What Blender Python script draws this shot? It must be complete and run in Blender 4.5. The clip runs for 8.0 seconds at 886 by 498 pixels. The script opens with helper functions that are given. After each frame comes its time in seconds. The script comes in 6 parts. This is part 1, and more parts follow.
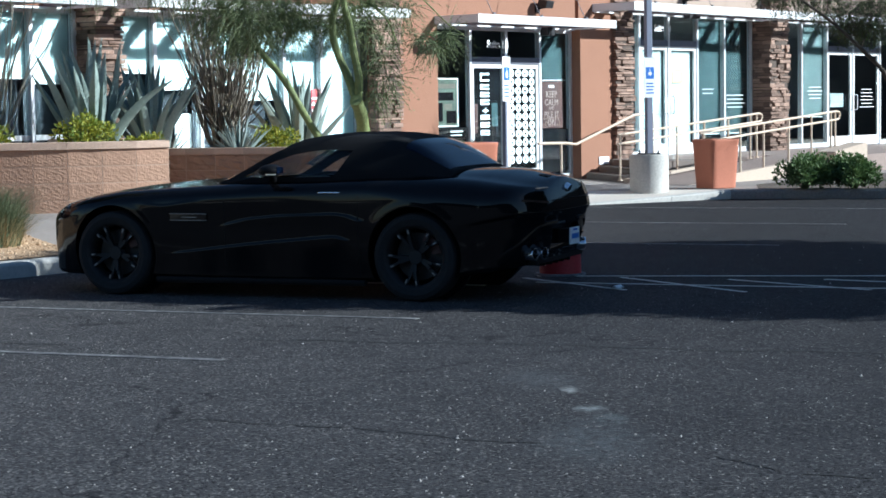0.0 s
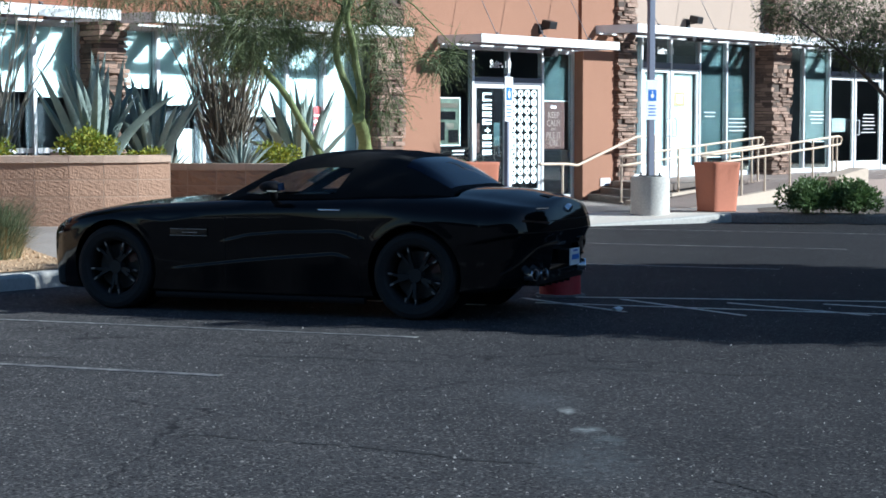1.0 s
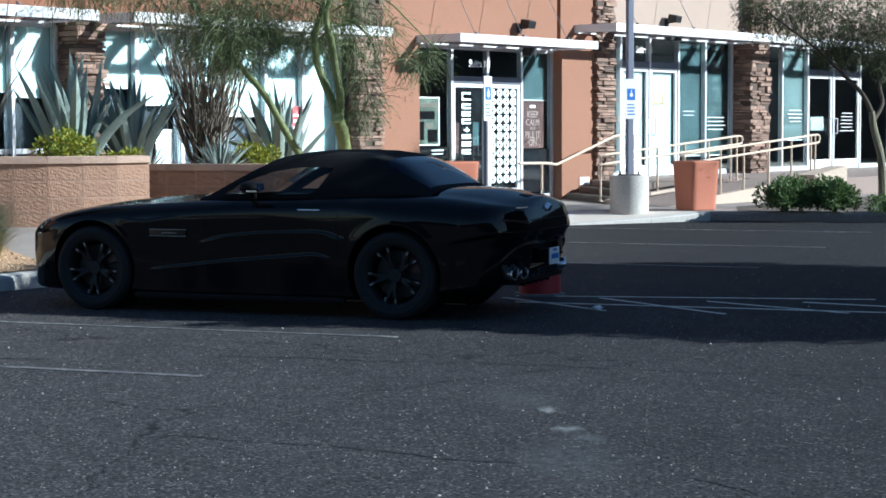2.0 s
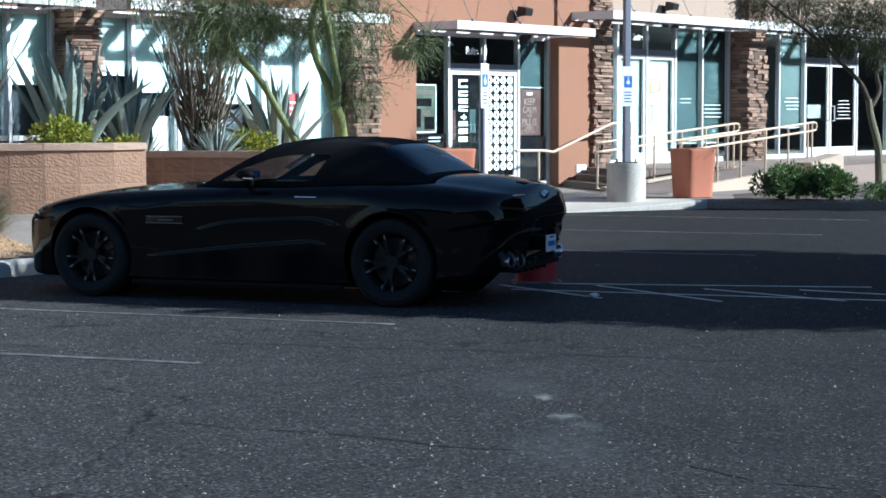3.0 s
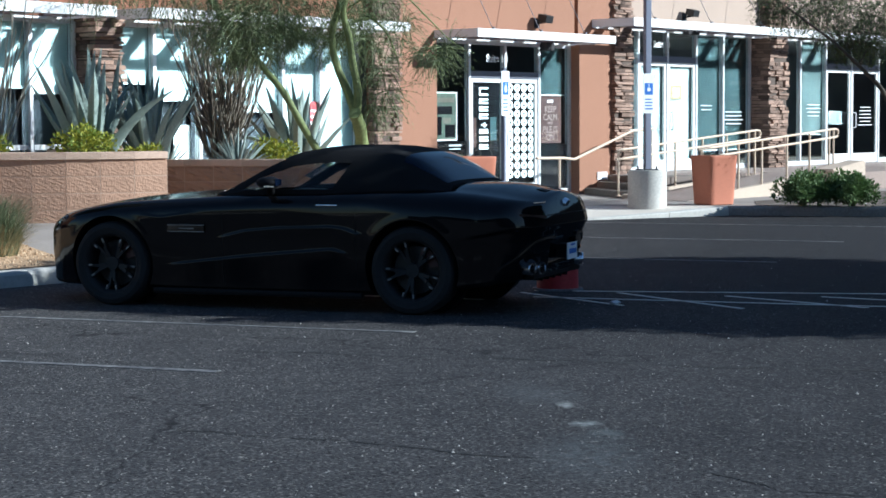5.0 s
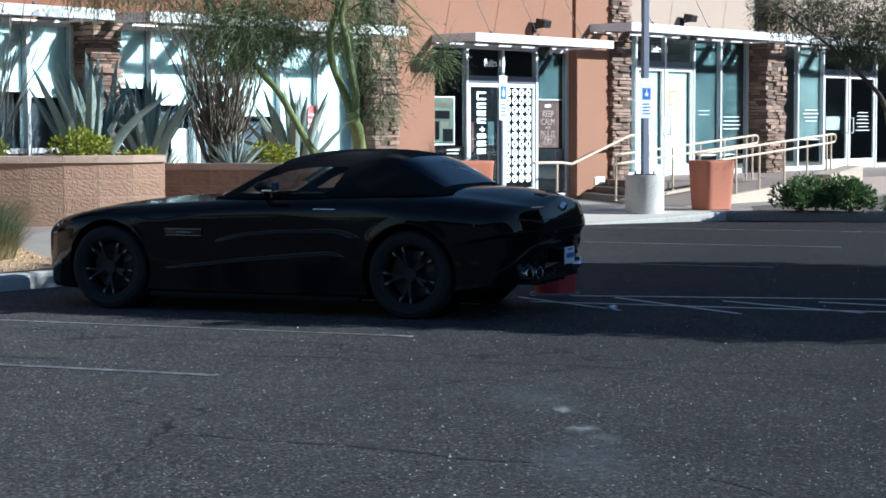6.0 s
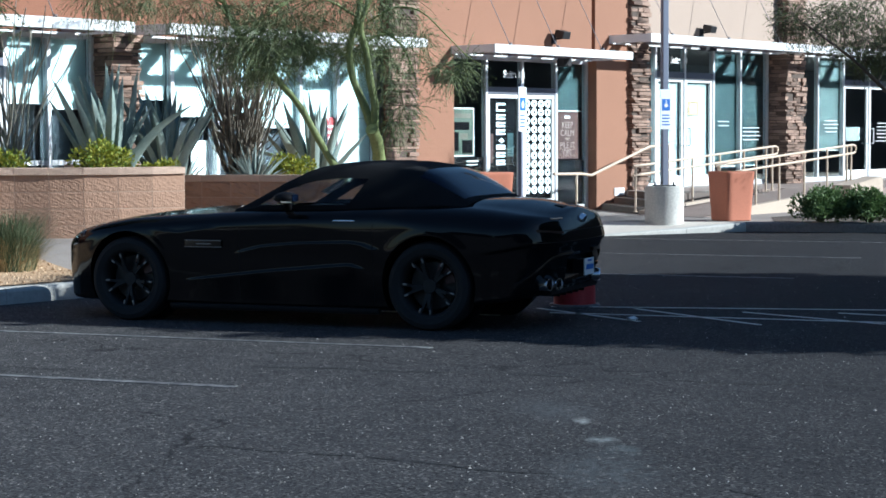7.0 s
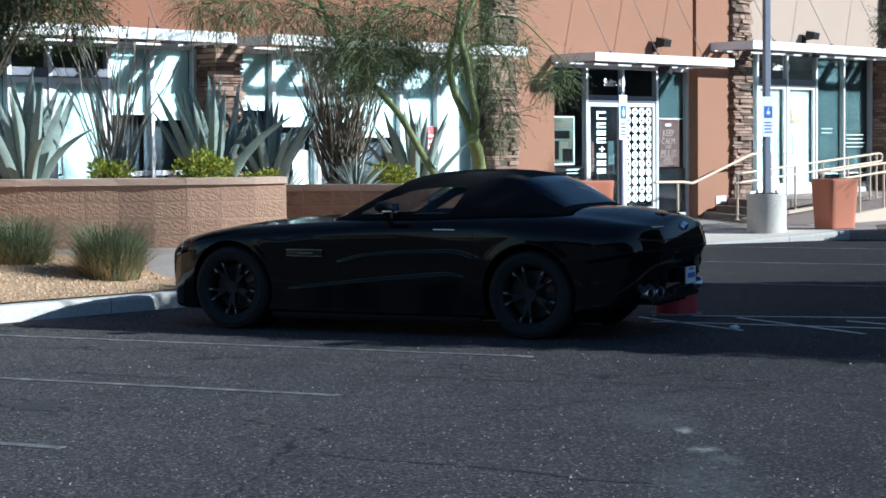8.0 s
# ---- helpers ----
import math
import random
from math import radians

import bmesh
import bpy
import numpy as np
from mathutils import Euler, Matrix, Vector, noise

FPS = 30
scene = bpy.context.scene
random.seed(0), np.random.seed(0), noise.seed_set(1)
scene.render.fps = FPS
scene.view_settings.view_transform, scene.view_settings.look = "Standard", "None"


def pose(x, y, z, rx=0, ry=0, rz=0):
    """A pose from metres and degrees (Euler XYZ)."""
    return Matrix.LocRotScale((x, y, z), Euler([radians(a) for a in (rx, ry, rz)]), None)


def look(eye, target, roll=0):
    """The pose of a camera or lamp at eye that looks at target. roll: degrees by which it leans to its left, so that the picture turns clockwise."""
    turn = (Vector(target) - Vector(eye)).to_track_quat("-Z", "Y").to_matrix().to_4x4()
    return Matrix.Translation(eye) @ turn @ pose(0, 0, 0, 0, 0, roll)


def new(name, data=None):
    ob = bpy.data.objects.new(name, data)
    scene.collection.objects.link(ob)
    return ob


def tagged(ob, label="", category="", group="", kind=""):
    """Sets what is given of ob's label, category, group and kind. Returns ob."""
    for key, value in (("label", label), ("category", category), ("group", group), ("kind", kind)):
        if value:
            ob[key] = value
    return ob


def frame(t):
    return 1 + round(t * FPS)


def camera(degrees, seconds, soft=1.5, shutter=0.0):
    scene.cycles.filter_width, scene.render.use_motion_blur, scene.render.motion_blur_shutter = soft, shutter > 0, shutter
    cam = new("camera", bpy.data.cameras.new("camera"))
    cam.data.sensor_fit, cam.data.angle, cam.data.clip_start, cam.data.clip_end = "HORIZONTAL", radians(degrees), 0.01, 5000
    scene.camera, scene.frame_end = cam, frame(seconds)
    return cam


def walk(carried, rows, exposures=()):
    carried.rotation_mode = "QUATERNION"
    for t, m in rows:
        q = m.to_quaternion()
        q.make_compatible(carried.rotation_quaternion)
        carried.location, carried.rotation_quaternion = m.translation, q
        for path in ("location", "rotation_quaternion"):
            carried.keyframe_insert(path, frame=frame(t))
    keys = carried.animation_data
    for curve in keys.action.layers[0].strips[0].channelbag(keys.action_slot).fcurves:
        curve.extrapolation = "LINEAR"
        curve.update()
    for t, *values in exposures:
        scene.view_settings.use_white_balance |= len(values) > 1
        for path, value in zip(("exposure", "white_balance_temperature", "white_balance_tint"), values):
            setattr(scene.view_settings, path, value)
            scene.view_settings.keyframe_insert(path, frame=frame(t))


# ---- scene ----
cam = camera(26.1, 8.0, soft=1.65)
EYE, TURN = 1.513, -52.0
# seconds, turn to the left, tilt down, roll, in degrees
ROWS = [
    (0.0, 0.314, 4.189, -0.878),
    (0.5, 0.380, 3.975, -0.498),
    (1.0, 0.311, 3.620, -0.004),
    (1.2, 0.234, 3.472, 0.129),
    (1.5, 0.000, 3.295, 0.172),
    (2.0, -0.300, 3.634, -0.179),
    (2.2, -0.446, 3.843, -0.180),
    (3.3, -0.325, 4.047, -0.120),
    (3.5, -0.167, 4.082, -0.206),
    (4.0, 0.034, 4.068, -0.240),
    (4.5, 0.146, 3.863, -0.254),
    (4.7, 0.223, 3.821, -0.338),
    (5.8, 0.214, 3.668, -0.127),
    (6.0, 0.154, 3.649, -0.169),
    (6.5, 0.133, 3.588, -0.140),
    (7.0, 0.738, 3.307, -0.262),
    (7.2, 1.440, 3.148, -0.284),
    (7.5, 2.407, 3.017, -0.340),
    (7.8, 3.408, 2.978, -0.439),
    (8.0, 3.752, 3.021, -0.540),
]
walk(cam, [(t, pose(0, 0, EYE, 0, 0, TURN + yaw) @ pose(0, 0, 0, 90 - down) @ pose(0, 0, 0, 0, 0, roll)) for t, yaw, down, roll in ROWS],
     [(0.0, 0.80, 5470, 3), (6.5, 0.80, 5470, 3), (8.0, 0.72, 5470, 3)])

# ---- light ----
SUN_TO = Vector((1.15, -1.85, 1.0)).normalized()
world = bpy.data.worlds.new("sky")
scene.world = world
world.use_nodes = True
_n = world.node_tree.nodes
_sky = _n.new("ShaderNodeTexSky")
_sky.sky_type, _sky.sun_disc = "NISHITA", False
_sky.sun_elevation = math.asin(SUN_TO.z)
_sky.sun_rotation = math.atan2(SUN_TO.x, SUN_TO.y)
_sky.air_density, _sky.dust_density, _sky.ozone_density = 1.0, 0.15, 3.0
world.node_tree.links.new(_sky.outputs[0], _n["Background"].inputs[0])
_n["Background"].inputs[1].default_value = 0.06
sun = new("sun", bpy.data.lights.new("sun", "SUN"))
sun.data.energy, sun.data.angle, sun.data.color = 5.0, radians(0.5), (1.0, 0.965, 0.90)
sun.matrix_world = look(SUN_TO * 60, (0, 0, 0))

# ---- materials ----
def node(nt, kind, **vals):
    n = nt.nodes.new(kind)
    for k, v in vals.items():
        n.inputs[k].default_value = v
    return n


def noise_tex(nt, scale, detail=4.0, rough=0.55, coord="Object"):
    tc = nt.nodes.new("ShaderNodeTexCoord")
    n = node(nt, "ShaderNodeTexNoise", Scale=scale, Detail=detail, Roughness=rough)
    nt.links.new(tc.outputs[coord], n.inputs["Vector"])
    return n.outputs["Fac"]


def ramp(nt, fac, lo, hi, a=(0, 0, 0, 1), b=(1, 1, 1, 1)):
    r = nt.nodes.new("ShaderNodeValToRGB")
    r.color_ramp.elements[0].position, r.color_ramp.elements[1].position = lo, hi
    r.color_ramp.elements[0].color, r.color_ramp.elements[1].color = a, b
    nt.links.new(fac, r.inputs[0])
    return r.outputs[0]


def mix(nt, fac, a, b, blend="MIX"):
    m = nt.nodes.new("ShaderNodeMix")
    m.data_type, m.blend_type = "RGBA", blend
    for sock, v in ((m.inputs[0], fac), (m.inputs[6], a), (m.inputs[7], b)):
        if isinstance(v, (int, float)):
            sock.default_value = v
        elif isinstance(v, tuple):
            sock.default_value = (*v, 1) if len(v) == 3 else v
        else:
            nt.links.new(v, sock)
    return m.outputs[2]


def material(name, color, rough=0.6, metal=0.0, vary=0.15, scale=3.0, fine=40.0, bump=0.1, bump_scale=60.0, piece=0.0, spec=0.5, coat=0.0, tint=None, coord="Object"):
    """Two scales of colour variation, fine relief, and optionally a step from piece to piece."""
    m = bpy.data.materials.new(name)
    m.use_nodes = True
    nt = m.node_tree
    b = nt.nodes["Principled BSDF"]
    dark = tuple(c * (1 - vary) for c in color)
    light = tint or tuple(min(1, c * (1 + vary)) for c in color)
    c = mix(nt, ramp(nt, noise_tex(nt, scale, coord=coord), 0.3, 0.7), dark, light)
    c = mix(nt, 0.6, c, mix(nt, ramp(nt, noise_tex(nt, fine, coord=coord), 0.3, 0.7), tuple(x * (1 - vary) for x in color), tuple(min(1, x * (1 + vary)) for x in color)))
    if piece:
        info = nt.nodes.new("ShaderNodeObjectInfo")
        mr = node(nt, "ShaderNodeMapRange")
        mr.inputs[3].default_value, mr.inputs[4].default_value = 1 - piece, 1 + piece
        nt.links.new(info.outputs["Random"], mr.inputs[0])
        hsv = nt.nodes.new("ShaderNodeHueSaturation")
        nt.links.new(c, hsv.inputs["Color"])
        nt.links.new(mr.outputs[0], hsv.inputs["Value"])
        c = hsv.outputs[0]
    nt.links.new(c, b.inputs["Base Color"])
    b.inputs["Roughness"].default_value, b.inputs["Metallic"].default_value = rough, metal
    b.inputs["Specular IOR Level"].default_value, b.inputs["Coat Weight"].default_value = spec, coat
    if bump:
        bp = node(nt, "ShaderNodeBump", Strength=bump, Distance=0.02)
        nt.links.new(noise_tex(nt, bump_scale, 6.0, coord=coord), bp.inputs["Height"])
        nt.links.new(bp.outputs[0], b.inputs["Normal"])
    return m


def island_material(name, a, b_col, rough=0.6, spec=0.4, trans=0.0):
    """Leaves and stones joined in one mesh: the colour steps from island to island."""
    m = bpy.data.materials.new(name)
    m.use_nodes = True
    nt = m.node_tree
    b = nt.nodes["Principled BSDF"]
    g = nt.nodes.new("ShaderNodeNewGeometry")
    nt.links.new(mix(nt, g.outputs["Random Per Island"], a, b_col), b.inputs["Base Color"])
    b.inputs["Roughness"].default_value, b.inputs["Specular IOR Level"].default_value = rough, spec
    if trans:
        t = nt.nodes.new("ShaderNodeBsdfTranslucent")
        nt.links.new(mix(nt, g.outputs["Random Per Island"], a, b_col), t.inputs[0])
        s = nt.nodes.new("ShaderNodeMixShader")
        s.inputs[0].default_value = trans
        nt.links.new(b.outputs[0], s.inputs[1])
        nt.links.new(t.outputs[0], s.inputs[2])
        nt.links.new(s.outputs[0], nt.nodes["Material Output"].inputs[0])
    return m


def glass_material(name, color, rough=0.02, ior=1.3):
    m = bpy.data.materials.new(name)
    m.use_nodes = True
    b = m.node_tree.nodes["Principled BSDF"]
    b.inputs["Base Color"].default_value = (*color, 1)
    b.inputs["Roughness"].default_value, b.inputs["Transmission Weight"].default_value, b.inputs["IOR"].default_value = rough, 1.0, ior
    return m


def asphalt_material():
    m = bpy.data.materials.new("asphalt")
    m.use_nodes = True
    nt = m.node_tree
    b = nt.nodes["Principled BSDF"]
    big = ramp(nt, noise_tex(nt, 0.35, 5), 0.3, 0.7)
    mid = ramp(nt, noise_tex(nt, 2.2, 6, 0.6), 0.25, 0.75)
    grain = ramp(nt, noise_tex(nt, 70, 3, 0.75), 0.38, 0.72)
    c = mix(nt, big, (0.018, 0.018, 0.021), (0.056, 0.055, 0.058))
    c = mix(nt, 0.55, c, mix(nt, mid, (0.013, 0.013, 0.016), (0.066, 0.065, 0.068)))
    c = mix(nt, 0.50, c, mix(nt, grain, (0.006, 0.006, 0.007), (0.112, 0.112, 0.117)))
    cell = node(nt, "ShaderNodeTexVoronoi", Scale=75.0)
    tc0 = nt.nodes.new("ShaderNodeTexCoord")
    nt.links.new(tc0.outputs["Object"], cell.inputs["Vector"])
    sep = nt.nodes.new("ShaderNodeSeparateColor")
    nt.links.new(cell.outputs["Color"], sep.inputs[0])
    c = mix(nt, ramp(nt, sep.outputs[0], 0.80, 0.97), c, (0.125, 0.122, 0.120))
    c = mix(nt, ramp(nt, sep.outputs[1], 0.66, 0.94), c, (0.010, 0.010, 0.011))
    # pale stone chips showing in the binder
    tc = nt.nodes.new("ShaderNodeTexCoord")
    v = node(nt, "ShaderNodeTexVoronoi", Scale=26.0)
    nt.links.new(tc.outputs["Object"], v.inputs["Vector"])
    chip = ramp(nt, v.outputs["Distance"], 0.12, 0.20, (1, 1, 1, 1), (0, 0, 0, 1))
    sparse = ramp(nt, noise_tex(nt, 9, 2), 0.57, 0.64)
    both = mix(nt, 1.0, chip, sparse, "MULTIPLY")
    c = mix(nt, both, c, (0.36, 0.35, 0.32))
    # broad tone drift with noise: paler to the left, darker to the right
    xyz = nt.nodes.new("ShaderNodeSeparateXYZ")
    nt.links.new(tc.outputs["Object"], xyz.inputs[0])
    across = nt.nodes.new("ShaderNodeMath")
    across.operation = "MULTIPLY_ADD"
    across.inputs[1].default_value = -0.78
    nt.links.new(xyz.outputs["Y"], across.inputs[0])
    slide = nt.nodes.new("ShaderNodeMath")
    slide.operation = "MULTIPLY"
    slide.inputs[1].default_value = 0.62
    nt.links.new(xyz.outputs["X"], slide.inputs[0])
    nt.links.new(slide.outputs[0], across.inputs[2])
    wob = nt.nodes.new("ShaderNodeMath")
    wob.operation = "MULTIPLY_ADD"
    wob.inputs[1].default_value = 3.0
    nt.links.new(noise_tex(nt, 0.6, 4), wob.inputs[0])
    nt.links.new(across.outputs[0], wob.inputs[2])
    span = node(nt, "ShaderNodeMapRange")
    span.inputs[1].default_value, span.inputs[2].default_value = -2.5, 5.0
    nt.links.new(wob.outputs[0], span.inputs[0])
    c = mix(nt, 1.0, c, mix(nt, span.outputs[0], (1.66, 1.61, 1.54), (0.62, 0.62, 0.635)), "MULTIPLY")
    # pale lens-flare spots and their halos, painted into the asphalt colour
    for x, y, rx, ry, turn, most, shade in ((8.40, 5.79, 0.16, 0.055, 40, 1.0, (0.30, 0.31, 0.30)), (7.93, 5.34, 0.13, 0.10, 35, 0.80, (0.24, 0.26, 0.26)), (7.74, 5.09, 0.22, 0.10, 45, 0.55, (0.12, 0.14, 0.145)), (7.18, 4.82, 0.80, 0.34, 35, 0.55, (0.085, 0.094, 0.10)), (8.65, 6.15, 0.55, 0.30, 50, 0.55, (0.085, 0.09, 0.095))):
        place = nt.nodes.new("ShaderNodeMapping")
        place.vector_type = "TEXTURE"
        place.inputs["Location"].default_value = (x, y, 0)
        place.inputs["Rotation"].default_value = (0, 0, math.radians(turn))
        place.inputs["Scale"].default_value = (rx, ry, 1)
        nt.links.new(tc.outputs["Object"], place.inputs["Vector"])
        ball = nt.nodes.new("ShaderNodeTexGradient")
        ball.gradient_type = "SPHERICAL"
        nt.links.new(place.outputs[0], ball.inputs["Vector"])
        soft_edge = ramp(nt, ball.outputs["Fac"], 0.0, 0.75, (0, 0, 0, 1), (most, most, most, 1))
        spread = mix(nt, 1.0, soft_edge, ramp(nt, noise_tex(nt, 14, 4), 0.30, 0.62), "MULTIPLY")
        c = mix(nt, spread, c, shade)
    # fine wandering cracks
    w = node(nt, "ShaderNodeTexVoronoi", Scale=0.23)
    w.feature = "DISTANCE_TO_EDGE"
    warp = node(nt, "ShaderNodeTexNoise", Scale=1.3, Detail=4.0)
    nt.links.new(tc.outputs["Object"], warp.inputs["Vector"])
    add = nt.nodes.new("ShaderNodeVectorMath")
    nt.links.new(tc.outputs["Object"], add.inputs[0])
    nt.links.new(warp.outputs["Color"], add.inputs[1])
    nt.links.new(add.outputs[0], w.inputs["Vector"])
    crack = ramp(nt, w.outputs["Distance"], 0.0012, 0.0035, (1, 1, 1, 1), (0, 0, 0, 1))
    c = mix(nt, crack, c, (0.012, 0.012, 0.013))
    nt.links.new(c, b.inputs["Base Color"])
    b.inputs["Roughness"].default_value, b.inputs["Specular IOR Level"].default_value = 0.88, 0.12
    bp = node(nt, "ShaderNodeBump", Strength=0.5, Distance=0.01)
    nt.links.new(noise_tex(nt, 90, 4), bp.inputs["Height"])
    nt.links.new(bp.outputs[0], b.inputs["Normal"])
    return m


def worn_paint_material():
    m = material("worn_line_paint", (0.34, 0.335, 0.32), 0.7, vary=0.2, scale=2, fine=30, bump=0.3)
    nt = m.node_tree
    b = nt.nodes["Principled BSDF"]
    src = b.inputs["Base Color"].links[0].from_socket
    wear = mix(nt, 0.5, ramp(nt, noise_tex(nt, 7, 8, 0.75), 0.34, 0.56), ramp(nt, noise_tex(nt, 1.1, 4, 0.6), 0.36, 0.58), "SCREEN")
    nt.links.new(mix(nt, wear, src, (0.06, 0.06, 0.063)), b.inputs["Base Color"])
    return m


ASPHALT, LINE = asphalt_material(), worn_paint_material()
FRESH_LINE = material("white_line_paint", (0.70, 0.66, 0.58), 0.7, vary=0.25, scale=3, fine=30, bump=0.3)
CONCRETE = material("concrete", (0.29, 0.25, 0.22), 0.85, vary=0.18, scale=1.2, fine=35, bump=0.25)
KERB = material("kerb_concrete", (0.50, 0.48, 0.44), 0.85, vary=0.2, scale=2.0, fine=30, bump=0.3)
SOIL = material("decomposed_granite", (0.44, 0.29, 0.17), 0.95, vary=0.3, scale=2.5, fine=45, bump=0.8, bump_scale=40)
MULCH = material("dark_mulch", (0.115, 0.09, 0.07), 0.95, vary=0.4, scale=3, fine=35, bump=0.8, bump_scale=45)
STUCCO_BROWN = material("brown_stucco", (0.295, 0.147, 0.090), 0.9, vary=0.08, scale=0.8, fine=70, bump=0.3, bump_scale=180)
STUCCO_RUST = material("rust_stucco", (0.25, 0.108, 0.062), 0.9, vary=0.08, scale=0.8, fine=70, bump=0.3, bump_scale=180)
BROWN_CONC = material("brown_concrete", (0.25, 0.19, 0.16), 0.85, vary=0.15, scale=1.2, fine=35, bump=0.25)
PALE_CONC = material("pale_concrete", (0.58, 0.52, 0.45), 0.85, vary=0.15, scale=1.2, fine=35, bump=0.25)
STUCCO_BEIGE = material("beige_stucco", (0.40, 0.305, 0.242), 0.9, vary=0.06, scale=0.8, fine=70, bump=0.3, bump_scale=180)
LEDGE = material("ledge_stone", (0.265, 0.165, 0.122), 0.9, vary=0.3, scale=5, fine=30, bump=0.6, bump_scale=25, piece=0.55, tint=(0.37, 0.28, 0.215))
MORTAR = material("stone_backing", (0.10, 0.075, 0.06), 0.95, vary=0.2)
BLOCK = material("split_face_block", (0.405, 0.245, 0.163), 0.92, vary=0.14, scale=6, fine=40, bump=0.4, bump_scale=22, piece=0.06)
BLOCK_JOINT = material("block_mortar", (0.50, 0.36, 0.27), 0.95, vary=0.12)
CAP = material("planter_cap", (0.58, 0.41, 0.31), 0.9, vary=0.12, scale=3, fine=40, bump=0.4, piece=0.10)
WHITE_METAL = material("white_painted_metal", (0.78, 0.78, 0.77), 0.45, vary=0.04, scale=1.5, bump=0.03)
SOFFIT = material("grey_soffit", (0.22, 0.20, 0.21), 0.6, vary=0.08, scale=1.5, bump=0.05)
ALU = material("clear_aluminium", (0.75, 0.76, 0.78), 0.42, metal=0.55, vary=0.05, bump=0.03)
ALU_DARK = material("shaded_bronze_frame", (0.10, 0.09, 0.09), 0.45, metal=0.4, vary=0.1, bump=0.03)
# darker copy of the aluminium: shade on the transom rails put in its colour
SHADED_ALU = material("shaded_aluminium", (0.15, 0.16, 0.20), 0.45, metal=0.3, vary=0.08, bump=0.03)
GLASS = glass_material("shop_glass", (0.80, 0.92, 0.93), ior=1.5)
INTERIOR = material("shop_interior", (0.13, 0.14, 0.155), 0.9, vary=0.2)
BLIND = material("white_roller_blind", (0.50, 0.60, 0.605), 0.8, vary=0.04, scale=2, fine=60, bump=0.1, bump_scale=120)
TERRACOTTA = material("terracotta", (0.46, 0.165, 0.095), 0.75, vary=0.1, scale=3, fine=40, bump=0.15)
RAIL_PAINT = material("tan_rail_paint", (0.60, 0.47, 0.35), 0.5, vary=0.06, bump=0.05)
BLACK_METAL = material("black_metal", (0.02, 0.02, 0.022), 0.45, metal=0.2, vary=0.2)
POLE_PAINT = material("galvanised_pole", (0.17, 0.185, 0.24), 0.5, metal=0.3, vary=0.12, scale=3)
SIGN_WHITE = material("sign_white", (0.8, 0.8, 0.8), 0.5, vary=0.04)
SIGN_BLUE = material("sign_blue", (0.02, 0.14, 0.50), 0.5, vary=0.06)
RED_PAINT = material("red_paint", (0.42, 0.03, 0.035), 0.55, vary=0.2, scale=6, bump=0.15)
BLACK_FILM = material("black_window_film", (0.010, 0.010, 0.012), 0.07, vary=0.1)
POSTER_RED = material("red_poster", (0.055, 0.020, 0.017), 0.9, vary=0.1)
POSTER_GREEN = material("green_poster", (0.028, 0.042, 0.024), 0.7, vary=0.5, scale=5, fine=12)
GOLD = material("yellow_notice", (0.27, 0.175, 0.075), 0.6, vary=0.3, scale=20)
CRACK = material("crack_fill", (0.008, 0.008, 0.009), 0.9, vary=0.2)
DOOR_PAPER = material("door_paper", (0.37, 0.42, 0.42), 0.8, vary=0.05, scale=1.2, fine=20)
NOTICE = material("printed_notice", (0.22, 0.25, 0.25), 0.8, vary=0.35, scale=6, fine=25)
POSTER_BROWN = material("brown_print", (0.075, 0.062, 0.045), 0.7, vary=0.4, scale=8, fine=20)
STAIN = material("oil_stained_asphalt", (0.031, 0.031, 0.033), 0.8, vary=0.75, scale=9, fine=70, bump=0.8)
PAPER = material("paper_white", (0.75, 0.75, 0.74), 0.7, vary=0.03)


# ---- mesh helpers ----
def add_box(bm, x0, x1, y0, y1, z0, z1, m=None, bevel=0.0):
    c = Matrix.LocRotScale(((x0 + x1) / 2, (y0 + y1) / 2, (z0 + z1) / 2), None, (abs(x1 - x0), abs(y1 - y0), abs(z1 - z0)))
    r = bmesh.ops.create_cube(bm, size=1.0, matrix=(m or Matrix()) @ c)
    if bevel:
        es = {e for v in r["verts"] for e in v.link_edges}
        bmesh.ops.bevel(bm, geom=list(es), offset=bevel, segments=2, affect="EDGES", profile=0.7)
    return r["verts"]


def add_tube(bm, a, b, r0, r1=None, seg=12, caps=True):
    a, b = Vector(a), Vector(b)
    d = b - a
    m = Matrix.Translation((a + b) / 2) @ d.to_track_quat("Z", "Y").to_matrix().to_4x4()
    return bmesh.ops.create_cone(bm, cap_ends=caps, segments=seg, radius1=r0, radius2=r0 if r1 is None else r1, depth=d.length, matrix=m)["verts"]


def mesh_of(name, bm, mat, smooth=False):
    me = bpy.data.meshes.new(name)
    bmesh.ops.recalc_face_normals(bm, faces=bm.faces)
    bm.to_mesh(me)
    bm.free()
    me.materials.append(mat)
    if smooth:
        me.polygons.foreach_set("use_smooth", [True] * len(me.polygons))
        me.set_sharp_from_angle(angle=radians(38))
    return me


def part(name, bm, mat, parent, label="", smooth=False):
    ob = new(name, mesh_of(name, bm, mat, smooth))
    ob.parent = parent
    if label:
        tagged(ob, label)
    return ob


def thing(name, label, category, at=(0, 0, 0), turn=0.0, group="", kind=""):
    ob = new(name)
    ob.empty_display_size = 0.1
    ob.matrix_world = pose(*at, 0, 0, turn)
    return tagged(ob, label, category, group, kind)


def solid(name, bm, mat, label, category, kind="", group="", smooth=False):
    return tagged(new(name, mesh_of(name, bm, mat, smooth)), label, category, group, kind)


